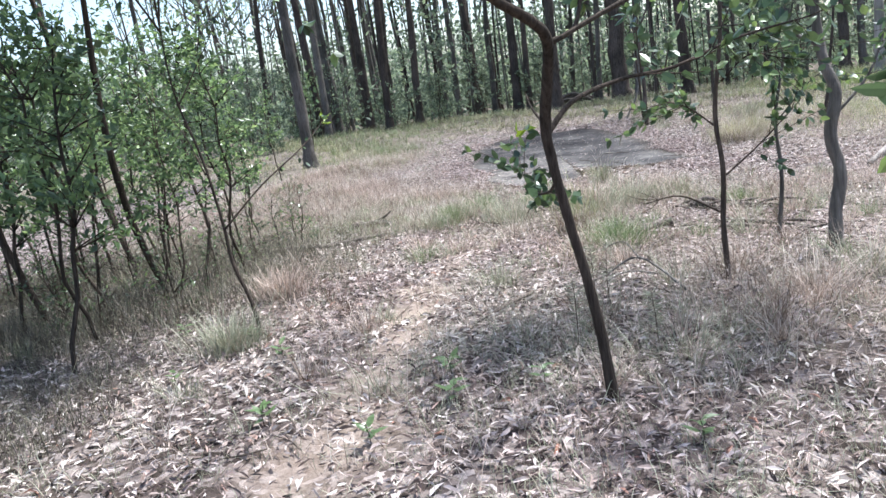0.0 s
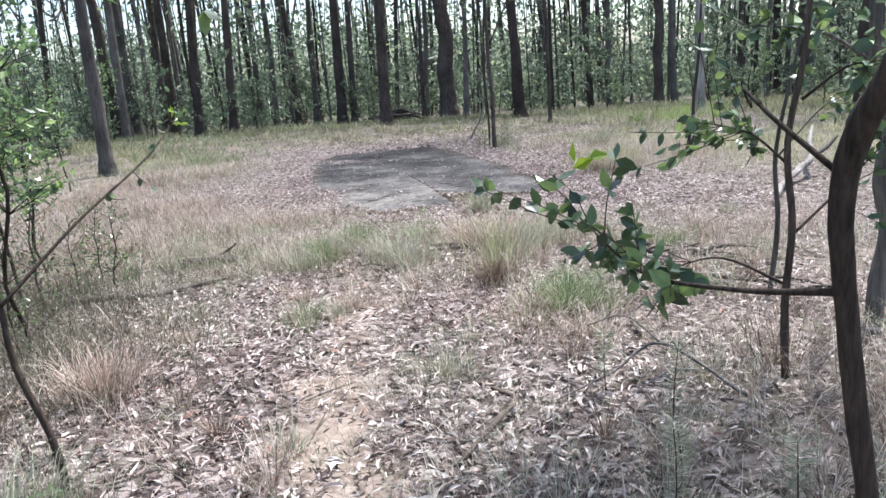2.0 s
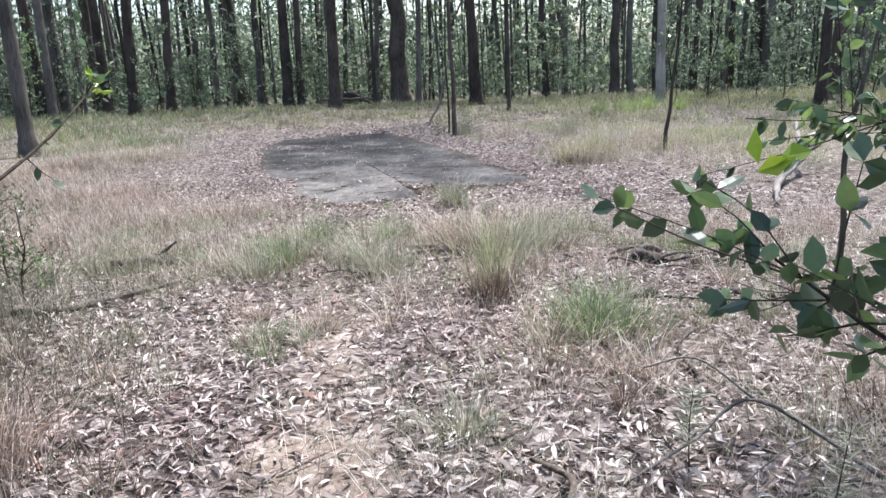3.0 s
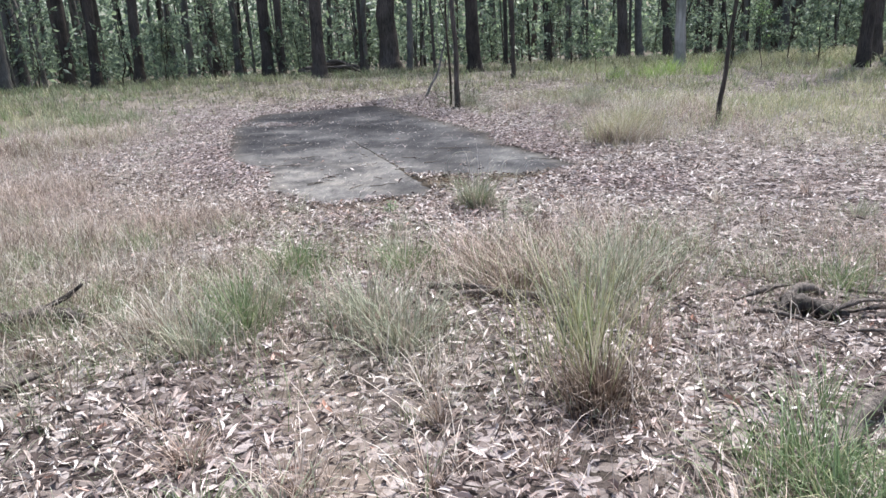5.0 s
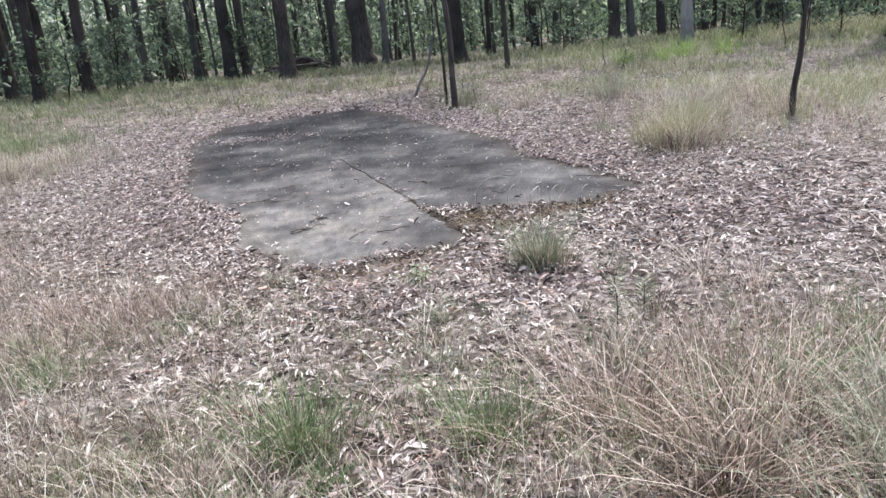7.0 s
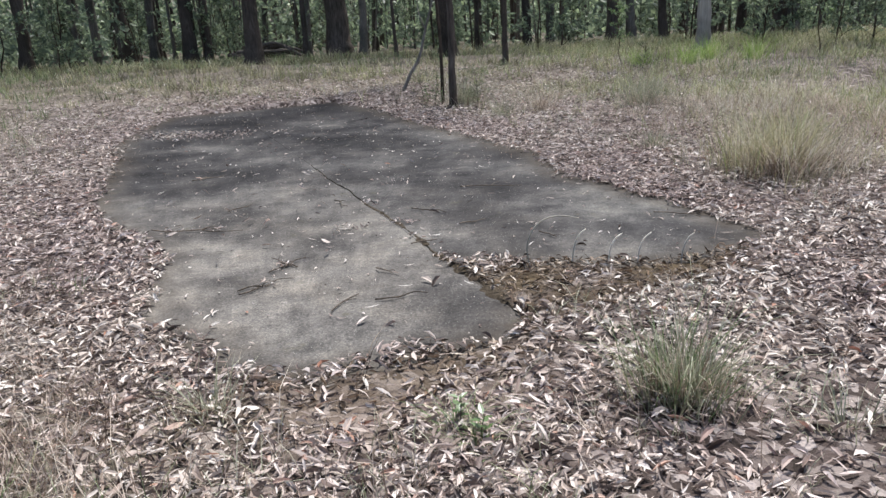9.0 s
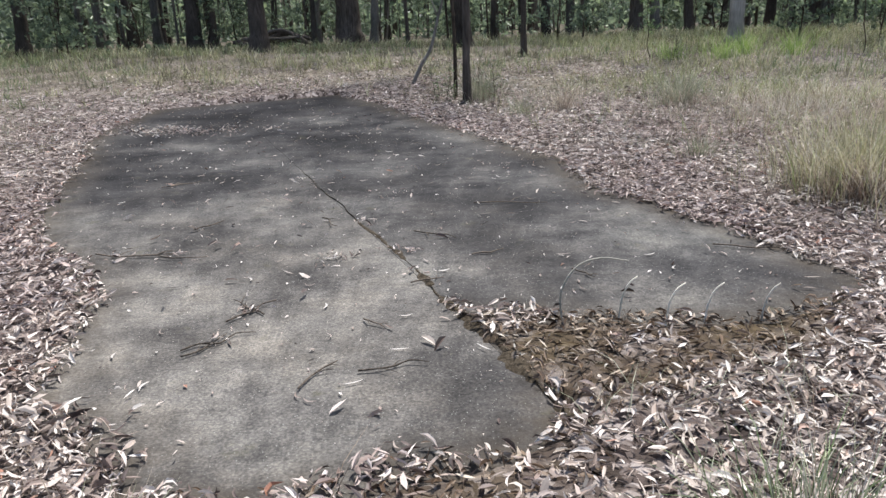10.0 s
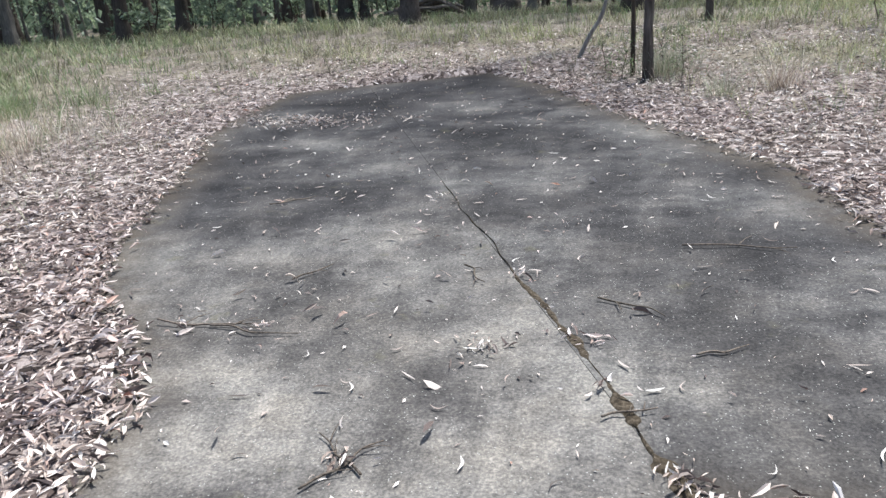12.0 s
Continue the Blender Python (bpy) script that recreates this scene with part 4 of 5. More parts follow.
# trees behind the slab
small_tree((1.17, 10.06), ((0, 0, -0.15), (-0.01, 0, 0.5), (0.0, 0, 1.2), (-0.05, 0, 2.2), (-0.05, 0, 4.0), (0.1, 0, 6.5)), (0.072, 0.052, 0.048, 0.046, 0.036, 0.02),
           (([(0.0, 0, 2.5), (0.5, 0.2, 3.6), (0.9, 0.2, 4.6)], (0.025, 0.015, 0.006), 160, 0.1, 0.6, 12), ([(0, 0, 4.0), (-0.6, 0.2, 5.0), (-1.1, 0, 5.8)], (0.02, 0.014, 0.006), 160, 0.1, 0.6, 12)),
           "slim dark tree at the far edge of the slab", m_bark)
small_tree((1.03, 10.4), ((0, 0, -0.1), (0.0, 0, 0.8), (-0.04, 0, 1.8), (0.02, 0, 3.4), (0.1, 0, 4.5)), (0.03, 0.023, 0.02, 0.012),
           (([(-0.03, 0, 1.6), (-0.3, 0, 2.6), (-0.35, 0, 3.2)], (0.012, 0.008, 0.004), 60, 0.1, 0.4, 8),), "thin dark stem beside the slim tree", category="sapling", name="sapling")
small_tree((0.43, 11.5), ((0, 0, -0.05), (0.15, 0, 0.26), (0.31, 0.02, 0.52), (0.43, 0.05, 0.95), (0.56, 0.05, 1.42), (0.62, 0.05, 2.0)), (0.03, 0.026, 0.022, 0.017, 0.01),
           (([(0.42, 0.05, 0.95), (0.32, 0.05, 1.3), (0.36, 0.05, 1.7)], (0.012, 0.008, 0.004), 0, 0.1, 0.2, 3),), "bare pale dead branch leaning beside the slim tree", m_dead_wood, "dead branch", "dead_branch")
small_tree((4.97, 5.52), ((0, 0, -0.1), (0.0, 0, 0.3), (0.06, 0, 0.7), (0.08, 0, 1.1), (0.16, 0, 1.9), (0.2, 0, 3.2)), (0.042, 0.034, 0.03, 0.026, 0.012),
           (([(0.08, 0, 1.1), (0.0, 0, 1.6), (-0.02, 0, 2.1)], (0.012, 0.008, 0.004), 24, 0.08, 0.3, 6), ([(0.05, 0, 0.7), (0.16, 0.05, 0.9), (0.2, 0.1, 1.2)], (0.008, 0.006, 0.003), 0, 0.08, 0.2, 3)),
           "thin charred dark sapling in dry golden grass", m_bark, "sapling", "sapling")
for x, y, s in ((-7.6, 5.9, 1.0), (-9.5, 6.5, 1.2), (9.6, 8.2, 1.0), (4.6, 13.3, 0.5), (8.8, 14.0, 0.7), (-10.5, 12.5, 1.0)):
    sapling(x, y, THICKET, "thin leafy sapling at the edge of the clearing", "edge saplings", s)


# ---- dead wood ----
def fallen_wood(name, points, radii, label, category, mat=m_log, forks=(), sides=9):
    """A bar of wood lying on the land: points are x, y and height above the land."""
    lift = lambda q: (q[0], q[1], land_at(q[0], q[1]) + q[2])
    t = tagged(new(name), label, category)
    v, f = join([tube(smooth_line([lift(q) for q in points], 5), radii, sides, 0.24, len(points))])
    part("log", mesh_np("log", v, f, mat, True), t)
    for s, (line, rr) in enumerate(forks):
        v, f = join([tube(smooth_line([lift(q) for q in line], 5), rr, 7, 0.08, s)])
        part("fork", mesh_np("fork", v, f, mat, True), t)
    return t


fallen_wood("fallen_branch", ((0.98, -1.2, 0.03), (1.25, -1.32, 0.05), (1.55, -1.45, 0.045), (1.85, -1.58, 0.03)), (0.016, 0.022, 0.028, 0.03),
            "weathered grey-brown fallen branch lying in dry grass", "branch", m_log, (((((1.05, -1.52, 0.02), (1.25, -1.42, 0.04), (1.4, -1.4, 0.05))), (0.012, 0.016, 0.018)),))
fallen_wood("fallen_log", ((2.3, -3.42, 0.03), (2.5, -3.25, 0.05), (2.72, -3.0, 0.07), (2.84, -2.95, 0.07)), (0.028, 0.033, 0.038, 0.036), "short grey fallen log with a dark broken end", "log", m_log)
fallen_wood("fallen_log", ((3.3, -1.95, 0.03), (3.45, -2.0, 0.04), (3.6, -1.98, 0.03), (3.85, -2.1, 0.02)), (0.018, 0.035, 0.03, 0.012), "dark rotten piece of wood in leaf litter", "log", m_log)
fallen_wood("fallen_log", ((2.88, -1.8, 0.03), (2.98, -1.78, 0.06), (3.1, -1.84, 0.05), (3.2, -1.9, 0.02)), (0.025, 0.05, 0.045, 0.015), "dark decaying fallen log in leaf litter", "log", m_log,
            (((((2.95, -1.7, 0.05), (3.08, -1.62, 0.1), (3.2, -1.6, 0.06))), (0.025, 0.03, 0.02)),))
fallen_wood("fallen_log", ((5.0, 0.6, 0.05), (5.4, 1.6, 0.1), (5.8, 2.2, 0.16), (6.1, 2.6, 0.28), (6.35, 3.4, 0.4), (6.8, 4.6, 0.5)), (0.025, 0.045, 0.045, 0.042, 0.035, 0.02),
            "bleached forked dead trunk lying in the grass", "log", m_dead_wood, ((((6.1, 2.6, 0.28), (6.35, 2.7, 0.4), (6.5, 2.75, 0.55)), (0.035, 0.03, 0.02)),))
fallen_wood("fallen_log", ((-1.5, -1.62, 0.04), (-1.2, -1.5, 0.06), (-0.95, -1.55, 0.05)), (0.04, 0.05, 0.03), "dark broken log lying in dry grass", "log", m_log,
            ((((-1.25, -1.52, 0.06), (-1.1, -1.4, 0.13), (-1.0, -1.38, 0.2)), (0.02, 0.016, 0.01)),))
fallen_wood("fallen_log", ((-1.9, -3.2, 0.04), (-1.5, -3.05, 0.05), (-1.1, -2.9, 0.05), (-0.7, -2.2, 0.04)), (0.035, 0.04, 0.03, 0.015), "dark fallen branch on the leaf litter", "log", m_log)
fallen_wood("fallen_branch", ((1.78, -5.95, 0.02), (1.9, -5.65, 0.05), (2.0, -5.35, 0.06), (1.93, -5.15, 0.03), (1.8, -5.0, 0.02)), (0.008, 0.012, 0.014, 0.011, 0.006), "thin crooked fallen branch on dry leaves", "branch", m_twig)
fallen_wood("fallen_log", ((4.2, -7.2, 0.04), (4.6, -7.4, 0.05), (5.1, -7.35, 0.04)), (0.035, 0.04, 0.03), "dark fallen log on the leaf litter", "log", m_log)
fallen_wood("fallen_branch", ((2.75, -4.24, 0.02), (2.72, -4.0, 0.07), (2.85, -3.85, 0.12)), (0.014, 0.012, 0.006), "grey forked stick among leaves", "branch", m_log)
fallen_wood("fallen_branch", ((3.2, -2.75, 0.02), (3.5, -2.95, 0.04), (3.9, -3.1, 0.03)), (0.015, 0.018, 0.012), "grey fallen stick in leaf litter", "branch", m_log)
fallen_wood("fallen_branch", ((3.1, -5.3, 0.03), (2.75, -5.0, 0.2), (2.5, -5.1, 0.1), (2.2, -5.3, 0.03)), (0.008, 0.008, 0.006, 0.004), "grey twiggy fallen branch in dry grass", "branch", m_dead_wood,
            ((((2.75, -5.0, 0.2), (2.6, -4.7, 0.28), (2.4, -4.6, 0.2)), (0.006, 0.004, 0.003)), (((2.9, -5.15, 0.12), (2.7, -5.4, 0.2), (2.5, -5.5, 0.1)), (0.006, 0.004, 0.003))))
for k in range(9):
    x, y, a, ln = 3.35 + rng.normal(0, 0.32), -1.9 + rng.normal(0, 0.25), rng.normal(-0.15, 0.5), rng.uniform(0.25, 0.7)
    dx, dy = ln / 2 * math.cos(a), ln / 2 * math.sin(a)
    fallen_wood("fallen_branch", ((x - dx, y - dy, 0.02), (x + rng.normal(0, 0.03), y + rng.normal(0, 0.03), 0.05 + 0.05 * rng.uniform()), (x + dx, y + dy, 0.02 + 0.08 * rng.uniform())),
                (0.006, 0.008 + 0.012 * rng.uniform(), 0.004), "dark rotting stick in a tangle on the leaf litter", "branch", m_log, (), 6)
for k in range(7):
    x, y, a, ln = 3.6 + rng.normal(0, 0.3), -3.0 + rng.normal(0, 0.22), rng.normal(-0.4, 0.3), rng.uniform(0.25, 0.6)
    dx, dy = ln / 2 * math.cos(a), ln / 2 * math.sin(a)
    fallen_wood("fallen_branch", ((x - dx, y - dy, 0.02), (x, y, 0.03 + 0.03 * rng.uniform()), (x + dx, y + dy, 0.02)), (0.006, 0.012, 0.004), "thin grey stick lying in the leaf litter", "branch", m_log, (), 6)
for k in range(9):
    x, y, a = -4.2 + rng.normal(0, 0.7), 24.5 + rng.normal(0, 0.4), rng.uniform(-0.5, 0.5)
    fallen_wood("fallen_branch", ((x - 0.9, y, 0.05 + 0.08 * k % 0.4), (x, y + a, 0.15 + 0.05 * k), (x + 0.9, y + 0.2, 0.1 + 0.08 * (k % 4))), (0.05, 0.06, 0.03), "grey branch in a heap of fallen wood", "branch", m_log)

# ---- leaves on the ground ----
def brush_share(x, y):
    """Dead brushy grass under the thicket, from 0 to 1."""
    s = 1.2 * np.exp(-(((x + 2.9) / 2.1) ** 2 + ((y + 5.4) / 2.6) ** 2) ** 1.4) + 0.45 * np.exp(-((x + 0.2) / 0.8) ** 2 - ((y + 7.6) / 1.0) ** 2)
    return np.clip(s, 0, 0.9) * np.clip(0.75 + 0.55 * waves(x, y, 2.2, 5), 0, 1)


def litter_share(x, y):
    inside = slab_inside(x, y)
    u, v = slab_place(x, y)
    s = 1.0 - 0.62 * grass_share(x, y) - 0.9 * path_share(x, y) - 0.5 * brush_share(x, y)
    s = s * (0.78 + 0.35 * waves(x, y, 1.9, 8) + 0.15 * waves(x, y, 6.1, 2))
    rim = np.clip(1.0 - inside / np.clip(0.11 + 0.10 * waves(x, y, 4, 1) + 0.05 * waves(x, y, 11, 4), 0.02, 1), 0, 1)
    tongue = np.exp(-((u - 6.95 + 0.5 * (v + 1.0)) / 0.26) ** 2 - ((v + 1.0) / 0.55) ** 2)
    s = np.where(inside > 0, np.maximum(np.maximum(rim, tongue), 0.006), s)
    bank = np.exp(-((u - 0.35) / 0.4) ** 2 - ((v - 0.8) / 0.7) ** 2)
    return np.clip(np.where(inside < 0, np.maximum(s, 0.6 * bank) * (1 - 0.6 * damp_share(x, y)), s), 0, 1.1)


def ground_leaves(x, y, lift, r, big=1.0):
    n = len(x)
    a, tilt = r.uniform(0, 2 * np.pi, n), r.normal(0, 0.30, n)
    z = np.maximum(land(x, y), np.where(slab_inside(x, y) > -0.05, 0.004, -9)) + lift
    along = np.stack([np.cos(a), np.sin(a), tilt], 1)
    nor = np.stack([r.normal(0, 0.7, n), r.normal(0, 0.7, n), np.ones(n)], 1)
    ln = (0.030 + 0.074 * r.uniform(0, 1, n) ** 1.5) * big * 0.88
    at = np.column_stack([x, y, z]) - along * ln[:, None] / 2 + (0, 0, 0.006)
    wide = ln * r.uniform(0.11, 0.29, n)
    full = (y < 2.6) & (np.abs(x - 1) < 1.8) | (y < 5) & (slab_inside(x, y) > -0.25)
    far = ~full
    return join([ovate(at[full], along[full], ln[full], wide[full], r, nor[full], 0.6, 0.16),
                 leaf_cloud(at[far], along[far], ln[far], wide[far], 0.3, r, nor[far])])


tries = 450000
x, y = rng.uniform(-6.5, 6.8, tries), rng.uniform(-10.3, 15.0, tries)
near = np.exp(-((x - 0.5) / 5.0) ** 4) * np.clip(1.15 - (y - 4) / 14, 0.5, 1)
keep = rng.uniform(0, 1, tries) < litter_share(x, y) * near
x, y = x[keep], y[keep]
extra_x, extra_y = rng.uniform(-3.2, 4.2, 95000), rng.uniform(-1.0, 6.0, 95000)
near_slab = np.clip(1.2 + slab_inside(extra_x, extra_y) / 1.6, 0, 1)
keep = rng.uniform(0, 1, 95000) < litter_share(extra_x, extra_y) * near_slab * (slab_inside(extra_x, extra_y) < 0.12)
x, y = np.concatenate([x, extra_x[keep]]), np.concatenate([y, extra_y[keep]])
wet = rng.uniform(0, 1, len(x)) < 1.4 * damp_share(x, y)
v, f = ground_leaves(x[wet], y[wet], rng.uniform(0.0, 0.02, int(wet.sum())), rng, 0.85)
tagged(new("damp_leaves", mesh_np("damp_leaves", v, f, m_damp_leaf)), "rotting brown leaves in the damp corner of the slab", "leaf litter", kind="stuff")
x, y = x[~wet], y[~wet]
v, f = ground_leaves(x, y, rng.uniform(0.0, 0.034, len(x)), rng)
tagged(new("leaf_litter", mesh_np("leaf_litter", v, f, m_litter)), "thick litter of dry curled gum leaves on the ground", "leaf litter", kind="stuff")

pieces = []
for k in range(1300):
    x, y, a, ln = rng.uniform(-4, 5.5), rng.uniform(-10, 9), rng.uniform(0, np.pi), 0.06 + 0.35 * rng.uniform() ** 2.5
    if slab_inside(x, y) > -0.05:
        continue
    d = np.array([math.cos(a), math.sin(a), rng.normal(0, 0.08)]) * ln
    p = np.array([x, y, land_at(x, y) + 0.022])
    pieces.append(tube([p - d / 2, p + rng.normal(0, 0.04, 3) * ln, p + d / 2], (0.0015 + 0.012 * ln, 0.0015 + 0.006 * ln), 4, 0.1, k))
tagged(new("fallen_twigs", mesh_np("fallen_twigs", *join(pieces), m_twig)), "small dry grey twigs scattered through the leaf litter", "twigs", kind="stuff")

n = 5200
u, v = rng.uniform(-0.2, 8.6, n), rng.uniform(-1.95, 2.05, n)
x, y = SLAB_AT[0] + u * SLAB_ALONG[0] + v * SLAB_ACROSS[0], SLAB_AT[1] + u * SLAB_ALONG[1] + v * SLAB_ACROSS[1]
keep = (slab_inside(x, y) > 0.0) & (rng.uniform(0, 1, n) < 0.55 + 0.5 * waves(x, y, 3.3, 5) + 0.5 * np.exp(-(v / 0.12) ** 2) * (u < 4.5))
x, y = x[keep], y[keep]
a, ln = rng.uniform(0, 2 * np.pi, len(x)), 0.005 + 0.03 * rng.uniform(0, 1, len(x)) ** 3
v, f = leaf_cloud(np.column_stack([x, y, np.full(len(x), 0.008)]), np.column_stack([np.cos(a), np.sin(a), rng.normal(0, 0.1, len(x))]), ln, ln * rng.uniform(0.15, 0.5, len(x)), 0.3, rng,
                  np.tile((0, 0, 1.0), (len(x), 1)) + rng.normal(0, 0.3, (len(x), 3)))
tagged(new("leaf_fragments", mesh_np("leaf_fragments", v, f, m_litter)), "crumbs of dry leaf and bark scattered on the concrete", "leaf crumbs", kind="stuff")

# single leaves lying on the concrete
LEAVES = []
for k in range(10):
    r = np.random.default_rng(60 + k)
    ln = r.uniform(0.035, 0.085)
    c = np.linspace(0, 1, 7)
    bow = r.uniform(-0.3, 0.3)
    px, py = (c - 0.5) * ln, bow * ln * np.sin(c * np.pi)
    half = ln * r.uniform(0.04, 0.09) * np.sin(np.pi * np.clip(c * 0.95 + 0.03, 0, 1)) ** 0.8
    rise = 0.004 + ln * r.uniform(0.0, 0.16) * (2 * c - 1) ** 2
    curl = half * r.uniform(0.2, 0.8)
    v = np.vstack([np.column_stack([px, py + half, rise + curl]), np.column_stack([px, py, rise]), np.column_stack([px, py - half, rise + curl * 0.7])])
    q = [(a + b * 7, a + 1 + b * 7, a + 8 + b * 7, a + 7 + b * 7) for b in (0, 1) for a in range(6)]
    LEAVES.append(mesh_np("dry_leaf", v, q, m_leaf_one, True))
placed = 0
while placed < 280:
    u, v = rng.uniform(-0.1, 8.5), rng.uniform(-1.9, 2.0)
    x, y = SLAB_AT + u * SLAB_ALONG + v * SLAB_ACROSS
    if slab_inside(x, y) < 0.08:
        continue
    ob = new("dry_leaf", LEAVES[placed % 10])
    ob.matrix_basis = pose(x, y, 0.006, 0, 0, rng.uniform(0, 360))
    tagged(ob, "curled dry gum leaf lying on the concrete", "leaf", "leaves on the slab")
    placed += 1


def slab_twig(x, y, length, turn, seed, forks=2):
    r = np.random.default_rng(seed)
    n = 5
    line = np.column_stack([np.linspace(-0.5, 0.5, n) * length, r.normal(0, 0.05, n) * length, 0.006 + np.abs(r.normal(0, 0.006, n))])
    pieces = [tube(smooth_line(line, 3), (0.0045, 0.004, 0.002), 5, 0.1, seed)]
    for k in range(forks):
        p = line[int(r.integers(1, n - 1))]
        d = np.array([r.uniform(0.3, 0.7), r.choice((-1, 1)) * r.uniform(0.3, 0.6), 0.02]) * length * 0.4
        pieces.append(tube(smooth_line([p, p + d * 0.5 + (0, 0, 0.006), p + d], 3), (0.003, 0.0012), 4, 0.1, k))
    ob = new("twig", mesh_np("twig", *join(pieces), m_twig, True))
    ob.matrix_basis = pose(x, y, 0.004, 0, 0, turn)
    return tagged(ob, "thin dry brown twig lying on the concrete", "twig", "twigs on the slab")


for s, (x, y, ln, a) in enumerate(((-1.15, 4.2, 0.5, 5), (-0.95, 4.12, 0.42, -12), (1.1, 4.99, 0.5, 2), (0.57, 4.36, 0.3, -35), (-0.41, 3.0, 0.32, 25),
                                   (-0.45, 2.95, 0.25, 60), (0.05, 2.65, 0.24, 55), (0.35, 2.68, 0.28, 12), (-0.33, 3.3, 0.3, 50), (-0.35, 3.35, 0.26, 130),
                                   (0.25, 3.1, 0.14, -40), (0.85, 4.0, 0.2, 20), (-0.9, 4.75, 0.25, 50), (-1.4, 5.9, 0.3, 30), (2.3, 3.9, 0.4, -15), (1.3, 3.6, 0.16, -55), (-0.1, 4.7, 0.22, -60), (0.5, 3.6, 0.18, 20))):
    slab_twig(x, y, ln, a, 80 + s)


def leaf_heap(x, y, reach, count, seed):
    r = np.random.default_rng(seed)
    a = r.uniform(0, 2 * np.pi, count)
    d = np.abs(r.normal(0, reach, count))
    v, f = ground_leaves(x + d * np.cos(a), y + d * np.sin(a), 0.004 + r.uniform(0, 0.03, count) * np.exp(-d / reach), r, 0.72)
    tagged(new("leaf_heap", mesh_np("leaf_heap", v, f, m_litter)), "small heap of dry curled leaves on the concrete", "leaf heap", kind="stuff")


for s, (x, y, rr, n) in enumerate(((0.0, 4.0, 0.07, 40), (-0.33, 3.3, 0.06, 22), (0.36, 5.4, 0.06, 14), (-1.3, 4.18, 0.1, 22), (-0.42, 3.0, 0.07, 14), (-0.9, 4.15, 0.1, 14),
                                   (-0.5, 5.9, 0.1, 14), (0.4, 4.05, 0.06, 12), (-1.1, 8.45, 0.12, 18), (0.65, 3.2, 0.09, 24), (0.62, 3.3, 0.05, 16), (0.42, 3.75, 0.05, 12), (0.30, 4.15, 0.04, 8), (0.1, 4.7, 0.04, 7), (-1.55, 8.6, 0.16, 30), (-0.7, 2.55, 0.07, 14), (-2.5, 8.6, 0.16, 60), (-2.15, 8.45, 0.16, 60), (-1.85, 8.3, 0.12, 40), (-2.9, 8.9, 0.2, 60))):
    leaf_heap(x, y, rr, n, 120 + s)

# ---- grass ----
def tuft_mesh(name, count, height, reach, spread, width, mat, seed, bend=0.5):
    r = np.random.default_rng(seed)
    a, d = r.uniform(0, 2 * np.pi, count), np.abs(r.normal(0, reach, count))
    at = np.column_stack([d * np.cos(a), d * np.sin(a), np.full(count, -0.02)])
    pieces = [blades(at, height, spread, width, r, bend, a + r.normal(0, 0.8, count))]
    return mesh_np(name, *join(pieces), mat)


def tussock(x, y, count, height, reach, spread, mat, label, seed, width=0.004, under=None, stalks=0):
    t = thing("grass_tussock", (x, y, land_at(x, y)), label, "grass tussock", "grass tussocks")
    tagged(part("grass_blade", tuft_mesh("grass_blade", int(count * 1.5), height, reach * 1.15, spread * 1.35, width, mat, seed), t), kind="stuff")
    if under:
        tagged(part("old_growth", tuft_mesh("old_growth", count // 3, height * 0.5, reach * 1.1, spread * 1.3, width, under, seed + 1), t, "older blades at the base"), kind="stuff")
    if stalks:
        tagged(part("seed_stalk", tuft_mesh("seed_stalk", stalks, height * 1.7, reach * 0.8, spread * 0.7, 0.0025, m_straw, seed + 2), t, "thin straw-coloured seed stalks"), kind="stuff")


